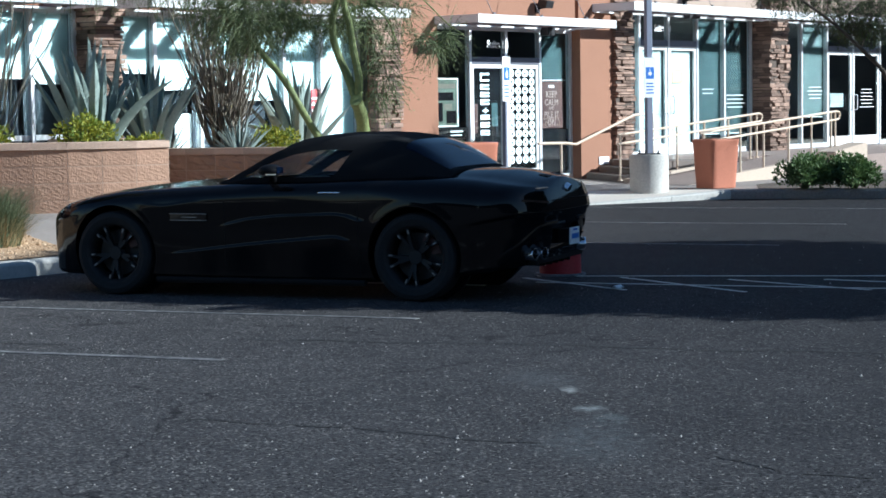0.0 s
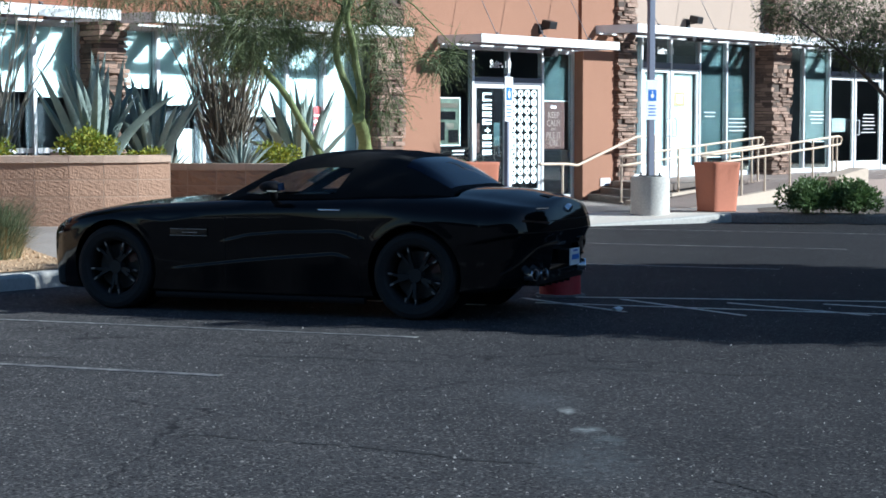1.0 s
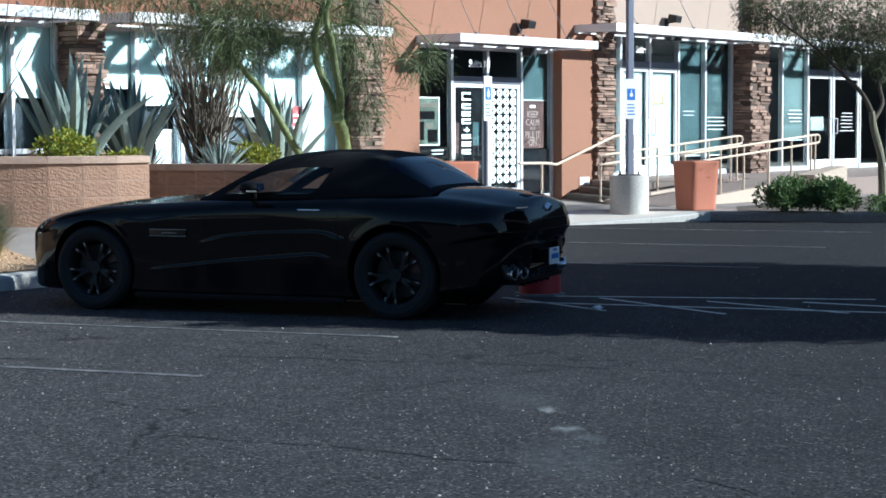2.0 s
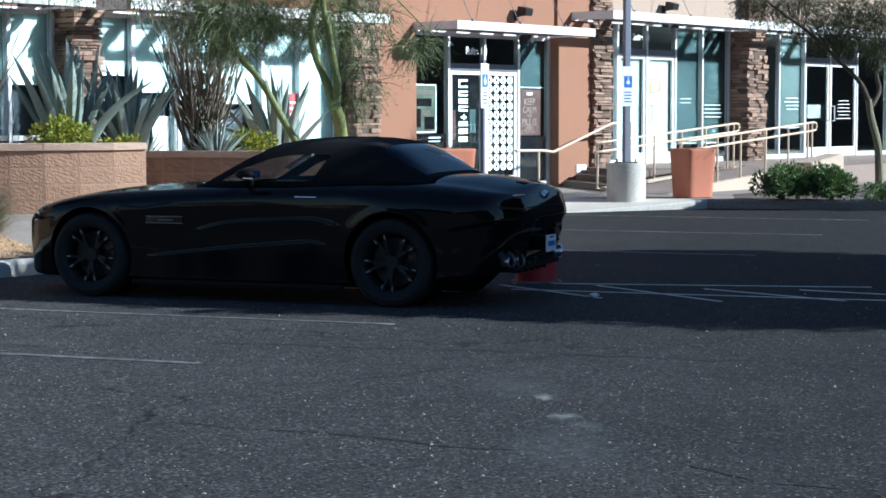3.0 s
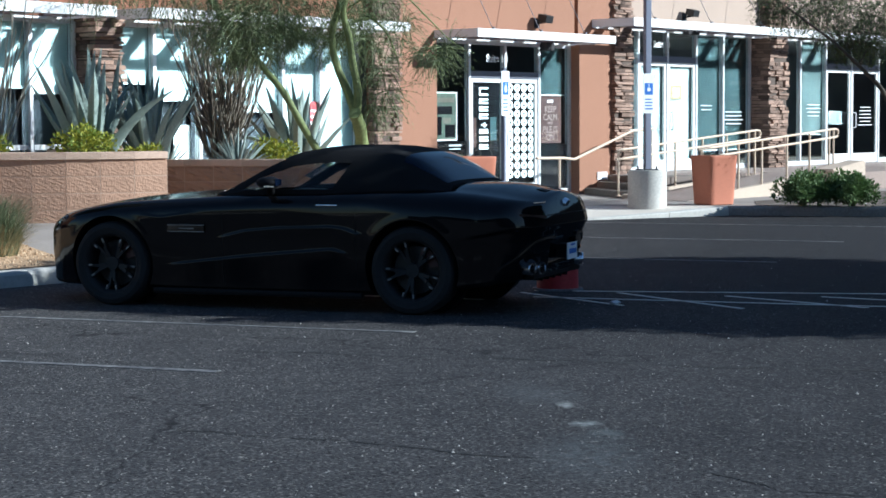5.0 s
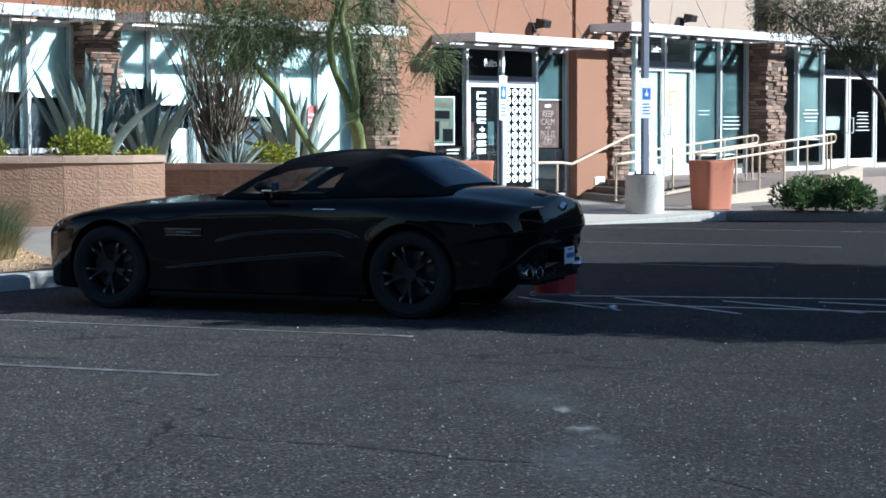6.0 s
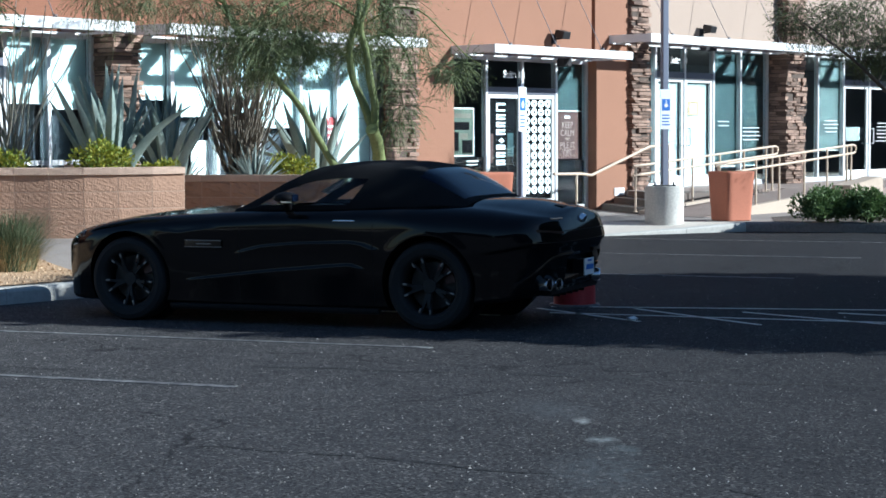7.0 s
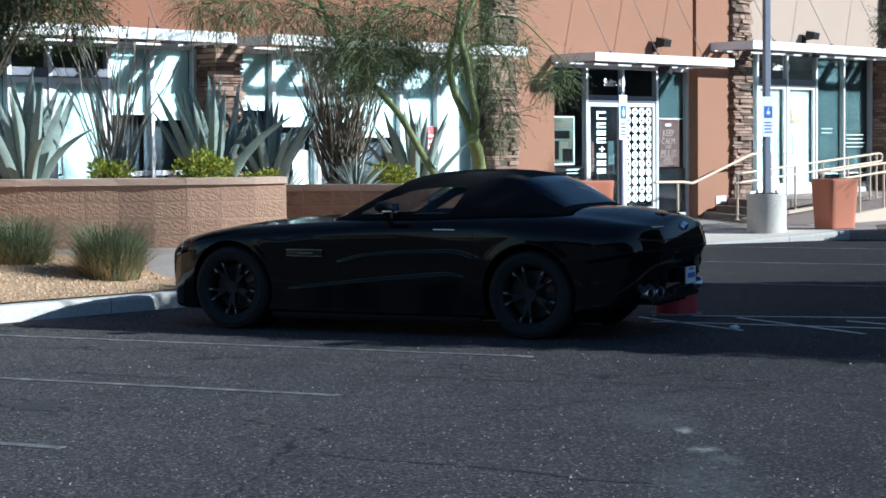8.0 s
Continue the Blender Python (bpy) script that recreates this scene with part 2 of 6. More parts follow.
def box_part(name, parent, mat, x0, x1, y0, y1, z0, z1, bevel=0.0, label=""):
    bm = bmesh.new()
    add_box(bm, x0, x1, y0, y1, z0, z1, bevel=bevel)
    return part(name, bm, mat, parent, label)


def prism(bm, outline, z0, z1):
    """An upright solid over a plan outline; z0 and z1 are numbers or functions of x, y."""
    f0 = z0 if callable(z0) else (lambda x, y: z0)
    f1 = z1 if callable(z1) else (lambda x, y: z1)
    lo = [bm.verts.new((x, y, f0(x, y))) for x, y in outline]
    hi = [bm.verts.new((x, y, f1(x, y))) for x, y in outline]
    n = len(outline)
    bm.faces.new(lo[::-1])
    bm.faces.new(hi)
    for i in range(n):
        bm.faces.new((lo[i], lo[(i + 1) % n], hi[(i + 1) % n], hi[i]))


# ---- ground ----
def smooth(a, b, v):
    t = min(1.0, max(0.0, (v - a) / (b - a)))
    return t * t * (3 - 2 * t)


def pave_height(x, y):
    """The walk lies a kerb's height above the lot and climbs towards the planters."""
    return 0.15 + 0.2 * smooth(14.4, 16.6, y) * (1 - smooth(17.0, 23.0, x))


def make_ground():
    bm = bmesh.new()
    bmesh.ops.create_grid(bm, x_segments=2, y_segments=2, size=700, matrix=Matrix.Translation((0, 0, 0)))
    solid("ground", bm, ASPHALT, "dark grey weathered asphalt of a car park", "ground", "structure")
    bm = bmesh.new()
    cols = [-8 + 0.75 * i for i in range(43)]
    rows_y = [14.3, 14.7, 15.2, 15.8, 16.6, 18.0, 19.5, 21.0]
    grid = []
    for x in cols:
        front = 14.3 if x < 14 else 14.3 + (x - 14) * 0.3
        line = []
        for y in rows_y:
            yy = max(front, y) if y > front else front
            line.append(bm.verts.new((x, yy, pave_height(x, yy))))
        grid.append(line)
    for a, b in zip(grid, grid[1:]):
        for i in range(len(rows_y) - 1):
            vs = [a[i], b[i], b[i + 1], a[i + 1]]
            if (vs[0].co - vs[3].co).length > 1e-4 or (vs[1].co - vs[2].co).length > 1e-4:
                bm.faces.new(vs)
    for a, b in zip(grid, grid[1:]):
        p, q = bm.verts.new((a[0].co.x, a[0].co.y, -0.05)), bm.verts.new((b[0].co.x, b[0].co.y, -0.05))
        bm.faces.new((p, q, b[0], a[0]))
    bmesh.ops.remove_doubles(bm, verts=bm.verts, dist=1e-4)
    solid("pavement_walk", bm, CONCRETE, "pale concrete walk along the shop fronts", "pavement", "structure")
    bm = bmesh.new()
    prism(bm, [(23.55, 18.7), (26.0, 17.3), (27.05, 15.56), (28.12, 13.1), (30.7, 5.0), (62, 5), (62, 21.0), (23.55, 21.0)], -0.05, 0.146)
    solid("pavement_corner", bm, CONCRETE, "pale concrete walk at the ramp corner", "pavement", "structure")
    bm = bmesh.new()
    prism(bm, [(27.35, 15.1), (28.15, 13.25), (28.8, 11.1), (29.5, 9.1), (30.6, 5.2), (60, 5.2), (60, 16.2), (34.3, 16.2), (32.6, 16.2), (28.9, 16.0)], 0.1, 0.152)
    solid("planting_soil_island", bm, MULCH, "dark brown mulch in the bed beside the ramp", "soil", "structure")
    # the dropped kerb: a sloping panel and its flare
    low = {(23.60, 17.22): 0.022, (24.76, 16.60): 0.022, (25.98, 16.04): 0.085, (27.04, 15.57): 0.146, (26.0, 17.3): 0.145, (23.55, 18.7): 0.145}
    pts = list(low)
    bm = bmesh.new()
    for ids in ((0, 1, 4), (0, 4, 5), (1, 2, 4), (2, 3, 4)):
        prism(bm, [pts[i] for i in ids], -0.05, lambda x, y: low[(x, y)])
    solid("pavement_dropped_kerb", bm, PALE_CONC, "sloping concrete panel of the dropped kerb", "pavement", "structure")


# kerb concrete darkened in its colour for the side turned from the sun
SHADED_KERB = material("shaded_kerb_concrete", (0.22, 0.21, 0.20), 0.85, vary=0.3, scale=2.0, fine=30, bump=0.3)


def kerb(points, name, label, mat=KERB):
    """Kerb stones laid end to end along a plan line, each a piece with a rounded upper edge."""
    top = thing(name, label, "kerb", kind="structure")
    for (x0, y0, z0), (x1, y1, z1) in zip(points, points[1:]):
        a, b = Vector((x0, y0, 0)), Vector((x1, y1, 0))
        d = (b - a).normalized()
        n = Vector((-d.y, d.x, 0))
        bm = bmesh.new()
        rings = []
        for p, z in ((a + d * 0.004, z0), (b - d * 0.004, z1)):
            prof = [(0, -0.05), (0, z * 0.75), (0.012, z * 0.92), (0.035, z + 0.002), (0.15, z + 0.004), (0.15, -0.05)]
            rings.append([bm.verts.new(p + n * u + Vector((0, 0, v))) for u, v in prof])
        for i in range(6):
            bm.faces.new((rings[0][i], rings[0][(i + 1) % 6], rings[1][(i + 1) % 6], rings[1][i]))
        bm.faces.new(rings[0][::-1])
        bm.faces.new(rings[1])
        part("kerb_stone", bm, mat, top)


make_ground()
kerb([(-8 + 2.4 * i, 14.15, 0.15) for i in range(10)], "kerb_front", "pale concrete kerb along the gravel bed")
kerb([(23.2, 17.05, 0.02), (24.6, 16.42, 0.025), (25.9, 15.85, 0.085), (26.95, 15.38, 0.15)], "kerb_ramp", "pale flared concrete kerb ramp")
kerb([(26.95, 15.38, 0.15), (27.98, 13.0, 0.15), (28.6, 11.0, 0.15), (29.3, 9.0, 0.15), (30.4, 5.0, 0.15)], "kerb_island", "shaded concrete kerb beside the ramp", SHADED_KERB)


def line_strip(x0, y0, x1, y1, w=0.085, mat=LINE):
    bm = bmesh.new()
    a, b = Vector((x0, y0, 0)), Vector((x1, y1, 0))
    d = (b - a).normalized()
    n = Vector((-d.y, d.x, 0)) * w / 2
    prism(bm, [tuple((p + s * n).xy) for p, s in ((a, -1), (b, -1), (b, 1), (a, 1))], 0.0005, 0.004)
    solid("parking_line", bm, mat, "worn white painted parking line on asphalt", "road marking", "structure", "parking lines")


STALL = Vector((0.29, -0.957))
for x, y, length, back in ((8.27, 8.27, 4.8, -1), (10.68, 8.68, 5.2, -1), (18.27, 9.84, 4.6, -1), (21.81, 10.81, 4.6, -1), (25.25, 11.81, 4.6, -1)):
    e = Vector((x, y)) + STALL * back * length
    line_strip(x, y, e.x, e.y)
# the hatched aisle beside the car, and the line that closes it
for x0, y0, x1, y1 in ((13.75, 9.95, 13.24, 8.55), (14.21, 9.22, 13.57, 7.61), (14.48, 8.29, 14.21, 6.83), (14.88, 7.58, 14.96, 6.40), (13.96, 9.96, 15.48, 7.19), (13.46, 9.61, 14.6, 6.1), (13.01, 9.82, 12.2, 12.6)):
    line_strip(x0, y0, x1, y1, 0.04, FRESH_LINE)
line_strip(4.57, 12.45, 5.93, 7.92)


def oil_stain(x, y, rx, ry, seed):
    """A dark ragged drip stain lying on the asphalt."""
    rnd = random.Random(seed)
    bm = bmesh.new()
    ring = [(x + rx * rnd.uniform(0.6, 1.1) * math.cos(2 * math.pi * k / 28), y + ry * rnd.uniform(0.6, 1.1) * math.sin(2 * math.pi * k / 28)) for k in range(28)]
    prism(bm, ring, 0.0004, 0.0022)
    solid("oil_stain", bm, STAIN, "dark oil stain on the asphalt", "stain", "structure")


oil_stain(6.84, 9.38, 0.20, 0.30, 5)


def crack(points, width, seed):
    """A wandering crack: a thin dark ribbon of uneven width through a few plan points."""
    rnd = random.Random(seed)
    pts = [Vector((x, y, 0)) for x, y in points]
    mids = []
    for a, b in zip(pts, pts[1:]):
        n = max(2, int((b - a).length / 0.05))
        mids += [a.lerp(b, k / n) for k in range(n)]
    bm = bmesh.new()
    last, off = None, 0.0
    d = (pts[-1] - pts[0]).normalized()
    q = Vector((-d.y, d.x, 0))
    for p in mids:
        off = off * 0.85 + rnd.uniform(-0.022, 0.022)
        w = width * rnd.uniform(0.35, 1.0)
        c = p + q * off
        row = [bm.verts.new((*(c + q * s * w / 2).xy, 0.0025)) for s in (-1, 1)]
        if last and rnd.random() < 0.93:
            bm.faces.new((last[0], row[0], row[1], last[1]))
        last = row
    solid("road_crack", bm, CRACK, "thin dark crack in the asphalt", "crack", "structure")


crack([(9.1, 8.9), (9.33, 8.45), (9.66, 7.66), (9.96, 6.89), (10.21, 6.21), (10.45, 5.55), (10.64, 5.02), (10.8, 4.2)], 0.075, 81)
crack([(6.57, 6.83), (6.72, 6.3), (6.82, 5.9), (6.87, 5.39), (6.95, 4.9)], 0.03, 82)
crack([(7.13, 4.14), (7.03, 3.89), (6.99, 3.66), (7.05, 3.32)], 0.03, 83)
crack([(8.3, 9.6), (8.1, 10.1), (8.05, 10.6), (7.8, 11.1)], 0.04, 84)


# ---- the shop row ----
WALL, SHOP, FRONT = 20.44, 20.69, 20.34


def wall_piece(name, mat, x0, x1, z0, z1, label, y0=WALL, y1=WALL + 0.35):
    bm = bmesh.new()
    add_box(bm, x0, x1, y0, y1, z0, z1)
    return solid(name, bm, mat, label, "wall", "structure")


# piers and the band above the openings, butted end to end
wall_piece("wall_rust", STUCCO_RUST, 6.0, 24.35, 3.0, 4.95, "rust-orange stucco wall above the shop windows")
wall_piece("wall_brown_pier", STUCCO_BROWN, 24.35, 25.80, 0.1, 3.0, "brown stucco wall beside the shop door")
wall_piece("wall_brown_upper", STUCCO_BROWN, 24.35, 29.98, 3.0, 4.95, "brown stucco wall above the shop door", WALL, WALL + 0.36)
wall_piece("wall_reveal", STUCCO_BROWN, 29.98, 30.10, 3.0, 4.95, "deep upright reveal in the brown stucco wall", WALL + 0.22, WALL + 0.36)
wall_piece("wall_brown_upper_corner", STUCCO_BROWN, 30.10, 31.27, 3.0, 4.95, "brown stucco wall above the pier", WALL, WALL + 0.36)
wall_piece("wall_brown_corner", STUCCO_BROWN, 30.15, 31.27, 0.1, 3.0, "brown stucco pier beside the steps")
wall_piece("wall_beige", STUCCO_BEIGE, 31.27, 60.0, 3.42, 4.95, "beige stucco wall above the raised shop fronts")
wall_piece("wall_end_left", STUCCO_RUST, 6.0, 9.0, 0.1, 3.0, "rust-orange stucco wall end")
wall_piece("wall_end_right", STUCCO_BEIGE, 52.0, 60.0, 0.1, 3.42, "beige stucco wall end")
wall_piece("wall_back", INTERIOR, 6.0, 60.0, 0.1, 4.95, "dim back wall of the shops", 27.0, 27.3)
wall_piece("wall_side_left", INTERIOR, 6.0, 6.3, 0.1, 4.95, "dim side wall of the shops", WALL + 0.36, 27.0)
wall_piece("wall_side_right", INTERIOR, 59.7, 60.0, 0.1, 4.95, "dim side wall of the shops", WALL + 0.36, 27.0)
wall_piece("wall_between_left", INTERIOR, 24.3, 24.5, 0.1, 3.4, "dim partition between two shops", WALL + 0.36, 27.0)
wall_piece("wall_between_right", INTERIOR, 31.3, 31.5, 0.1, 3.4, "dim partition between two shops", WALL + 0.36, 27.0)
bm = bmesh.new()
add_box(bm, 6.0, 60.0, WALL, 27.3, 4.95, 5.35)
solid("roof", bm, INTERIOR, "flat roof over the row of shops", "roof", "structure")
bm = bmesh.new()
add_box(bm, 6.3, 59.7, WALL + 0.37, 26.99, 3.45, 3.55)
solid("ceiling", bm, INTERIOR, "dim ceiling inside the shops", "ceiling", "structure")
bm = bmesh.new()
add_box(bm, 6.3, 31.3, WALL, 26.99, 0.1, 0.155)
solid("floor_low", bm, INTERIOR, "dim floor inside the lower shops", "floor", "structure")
bm = bmesh.new()
add_box(bm, 31.3, 59.7, WALL - 0.1, 26.99, 0.1, 0.50)
solid("floor_raised", bm, CONCRETE, "concrete floor of the raised shops", "floor", "structure")


def stone_pilaster(x0, x1, y0, y1, z0, z1, seed):
    """Dry-laid ledge stones, each of its own length and depth, on a dark backing."""
    rnd = random.Random(seed)
    top = thing("stone_pilaster", "ledge stone pilaster in browns and greys on the shop front", "pilaster", kind="structure")
    box_part("backing", top, MORTAR, x0 + 0.03, x1 - 0.03, y0 + 0.03, y1, z0, z1)
    shapes = []
    for k in range(8):
        bm = bmesh.new()
        vs = add_box(bm, -0.5, 0.5, -0.5, 0.5, -0.5, 0.5)
        for v in vs:
            v.co += Vector((rnd.uniform(-0.02, 0.02), rnd.uniform(-0.06, 0.06), rnd.uniform(-0.11, 0.11)))
        shapes.append(mesh_of("stone", bm, LEDGE))
    z = z0
    while z < z1 - 0.03:
        h = rnd.choice((0.035, 0.045, 0.055, 0.07, 0.09))
        h = min(h, z1 - z)
        x = x0
        while x < x1 - 0.01:
            w = rnd.uniform(0.11, 0.40)
            if x1 - x - w < 0.12:
                w = x1 - x
            out = rnd.uniform(-0.045, 0.035)
            edge = x == x0 or x + w >= x1 - 0.01
            y = y0 + out
            while y < (y1 - 0.02 if edge else y0 + out + 0.02):
                deep = min(y1 - y, rnd.uniform(0.12, 0.30)) if edge else 0.12
                dx = rnd.uniform(-0.015, 0.03) if edge else 0.0
                ob = new("stone", rnd.choice(shapes))
                ob.parent = top
                ob.matrix_world = Matrix.LocRotScale((x + w / 2 + (dx / 2 if x > x0 else -dx / 2), y + deep / 2, z + h / 2), None, (w - 0.008 + dx, deep - 0.006, h - rnd.uniform(0.008, 0.018)))
                y += deep
            x += w
        z += h
    return top


def canopy(x0, x1, z_top, mat_front=WHITE_METAL, out=0.95, rods=3, deep=0.145):
    """A thin open steel canopy: a white edge beam, broad outriggers with gaps between them, hung from rods."""
    y0, y1 = WALL - out, WALL
    top = thing("canopy", "white-edged open steel canopy over the shop front", "canopy", group="canopies")
    bm = bmesh.new()
    add_box(bm, x0, x1, y0, y0 + 0.05, z_top - deep, z_top, bevel=0.006)
    part("fascia", bm, WHITE_METAL, top)
    for xa in (x0, x1 - 0.05):
        box_part("end_plate", top, WHITE_METAL, xa, xa + 0.05, y0 + 0.052, y1 - 0.002, z_top - deep + 0.004, z_top - 0.004)
    n = max(3, round((x1 - x0) / 0.76))
    for i in range(n):
        xc = x0 + (i + 0.5) * (x1 - x0) / n
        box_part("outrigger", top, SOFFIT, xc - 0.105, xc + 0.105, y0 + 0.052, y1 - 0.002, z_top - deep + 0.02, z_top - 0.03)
    box_part("ledger", top, WHITE_METAL, x0 + 0.052, x1 - 0.052, y1 - 0.06, y1 - 0.004, z_top - deep - 0.01, z_top - deep + 0.018)
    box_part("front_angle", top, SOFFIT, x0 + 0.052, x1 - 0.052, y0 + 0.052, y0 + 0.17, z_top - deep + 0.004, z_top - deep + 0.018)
    for i in range(rods):
        xr = x0 + (i + 0.5) * (x1 - x0) / rods
        bm = bmesh.new()
        add_tube(bm, (xr, y0 + 0.2, z_top - 0.01), (xr + 0.02, WALL - 0.005, z_top + 1.35), 0.007, seg=8)
        add_tube(bm, (xr, y0 + 0.2, z_top - 0.01), (xr, y0 + 0.2, z_top + 0.05), 0.03, seg=8)
        part("tie_rod", bm, SOFFIT, top)
    return top


canopy(8.0, 17.66, 3.11, rods=4)
canopy(18.31, 23.93, 3.12, rods=3)
canopy(25.72, 29.95, 3.10, rods=3)
canopy(30.57, 37.0, 3.47, rods=3, deep=0.16)
canopy(37.02, 46.5, 3.47, rods=4, deep=0.16)

stone_pilaster(17.92, 18.45, FRONT - 0.1, WALL + 0.3, 0.15, 3.0, 1)
stone_pilaster(23.98, 24.72, FRONT, WALL - 0.002, 0.15, 4.9, 2)
stone_pilaster(31.24, 31.86, FRONT, WALL + 0.3, 0.15, 4.9, 3)
stone_pilaster(37.12, 37.96, FRONT - 0.15, WALL + 0.3, 0.15, 4.9, 4)
stone_pilaster(47.0, 47.8, FRONT - 0.15, WALL + 0.3, 0.15, 4.9, 5)


def shopfront(name, label, z0, z_head, z_top, bays, mat=ALU, y=SHOP):
    """bays: rows of (x0, x1, kind): 'w' a window with a low rail, 'd' a door leaf, 't' its transom."""
    top = thing(name, label, "shop front", kind="structure")
    d = 0.11
    xs = sorted({x for b in bays for x in b[:2]})
    f = 0.032
    for x in xs:
        box_part("mullion", top, mat, x - f, x + f, y - d / 2, y + d / 2, z0, z_top, 0.004)
    for x0, x1, kind in bays:
        a, b = x0 + f + 0.001, x1 - f - 0.001
        box_part("head_rail", top, mat, a, b, y - d / 2 + 0.003, y + d / 2, z_top - 0.07, z_top)
        if kind != "w":
            box_part("transom_rail", top, SHADED_ALU, a, b, y - d / 2 + 0.003, y + d / 2, z_head, z_head + 0.12)
            pane = box_part("pane", top, GLASS, a, b, y - 0.006, y + 0.006, z_head + 0.12, z_top - 0.07)
            pane.visible_shadow = False
        else:
            box_part("sill_rail", top, mat, a, b, y - d / 2 + 0.003, y + d / 2, z0, z0 + 0.10)
            pane = box_part("pane", top, GLASS, a, b, y - 0.006, y + 0.006, z0 + 0.10, z_top - 0.07)
            pane.visible_shadow = False
        if kind in "de":
            s = 0.075
            leaf = part("door_leaf", frame_mesh(a + 0.004, b - 0.004, z0 + 0.012, z_head - 0.004, y - 0.03, y + 0.02, s, 0.22), WHITE_METAL, top)
            pane = box_part("door_pane", leaf, GLASS, a + s, b - s, y - 0.01, y, z0 + 0.23, z_head - s)
            pane.visible_shadow = False
            hx = b - s - 0.02 if kind == "d" else a + s + 0.02
            bm = bmesh.new()
            for p, q in (((hx, y - 0.10, z0 + 0.85), (hx, y - 0.10, z0 + 1.2)), ((hx, y - 0.10, z0 + 0.85), (hx, y - 0.02, z0 + 0.85)), ((hx, y - 0.10, z0 + 1.2), (hx, y - 0.02, z0 + 1.2))):
                add_tube(bm, p, q, 0.013, seg=8)
            part("pull_handle", bm, ALU, leaf)
    return top


def frame_mesh(x0, x1, z0, z1, y0, y1, side, foot):
    bm = bmesh.new()
    add_box(bm, x0, x0 + side, y0, y1, z0, z1)
    add_box(bm, x1 - side, x1, y0, y1, z0, z1)
    add_box(bm, x0 + side, x1 - side, y0, y1, z1 - side, z1)
    add_box(bm, x0 + side, x1 - side, y0, y1, z0, z0 + foot)
    return bm


shopfront("shop_front_suite", "aluminium shop front with a pair of glazed doors", 0.16, 2.31, 2.97,
          [(25.84, 26.99, "w"), (26.99, 28.06, "d"), (28.06, 29.12, "e"), (29.12, 30.12, "w")])
shopfront("shop_front_raised", "white-framed shop front with a pair of glazed doors", 0.50, 2.72, 3.40,
          [(32.0, 32.55, "w"), (32.55, 33.66, "d"), (33.66, 34.80, "e"), (34.80, 35.92, "w"), (35.92, 37.08, "w")])
shopfront("shop_front_far", "white-framed shop front at the far end of the row", 0.50, 2.72, 3.40,
          [(38.0, 39.42, "w"), (39.42, 40.68, "w"), (40.68, 42.0, "d"), (42.0, 43.47, "e"), (43.47, 45.2, "w"), (45.2, 46.9, "w"), (47.9, 50.0, "w"), (50.0, 51.9, "w")])
shopfront("shop_front_left", "aluminium shop front behind the planters", 0.36, 2.50, 2.99,
          [(9.1, 11.0, "w"), (11.0, 13.2, "w"), (13.2, 14.75, "w"), (14.75, 15.40, "d"), (15.40, 16.38, "e"), (16.38, 17.12, "w"), (17.12, 17.9, "w")])
shopfront("shop_front_middle", "aluminium shop front behind the palo verde tree", 0.36, 2.50, 2.99,
          [(18.60, 19.42, "w"), (19.42, 20.34, "w"), (20.34, 21.25, "w"), (21.25, 22.17, "w"), (22.17, 23.05, "w"), (23.05, 23.96, "w")])
for x0, x1 in ((16.42, 17.08), (17.16, 17.86)):
    rail_bm = bmesh.new()
    add_box(rail_bm, x0, x1, SHOP - 0.05, SHOP + 0.05, 1.17, 1.24)
    solid("window_rail", rail_bm, ALU, "pale aluminium rail across the shop window", "window rail", "structure")


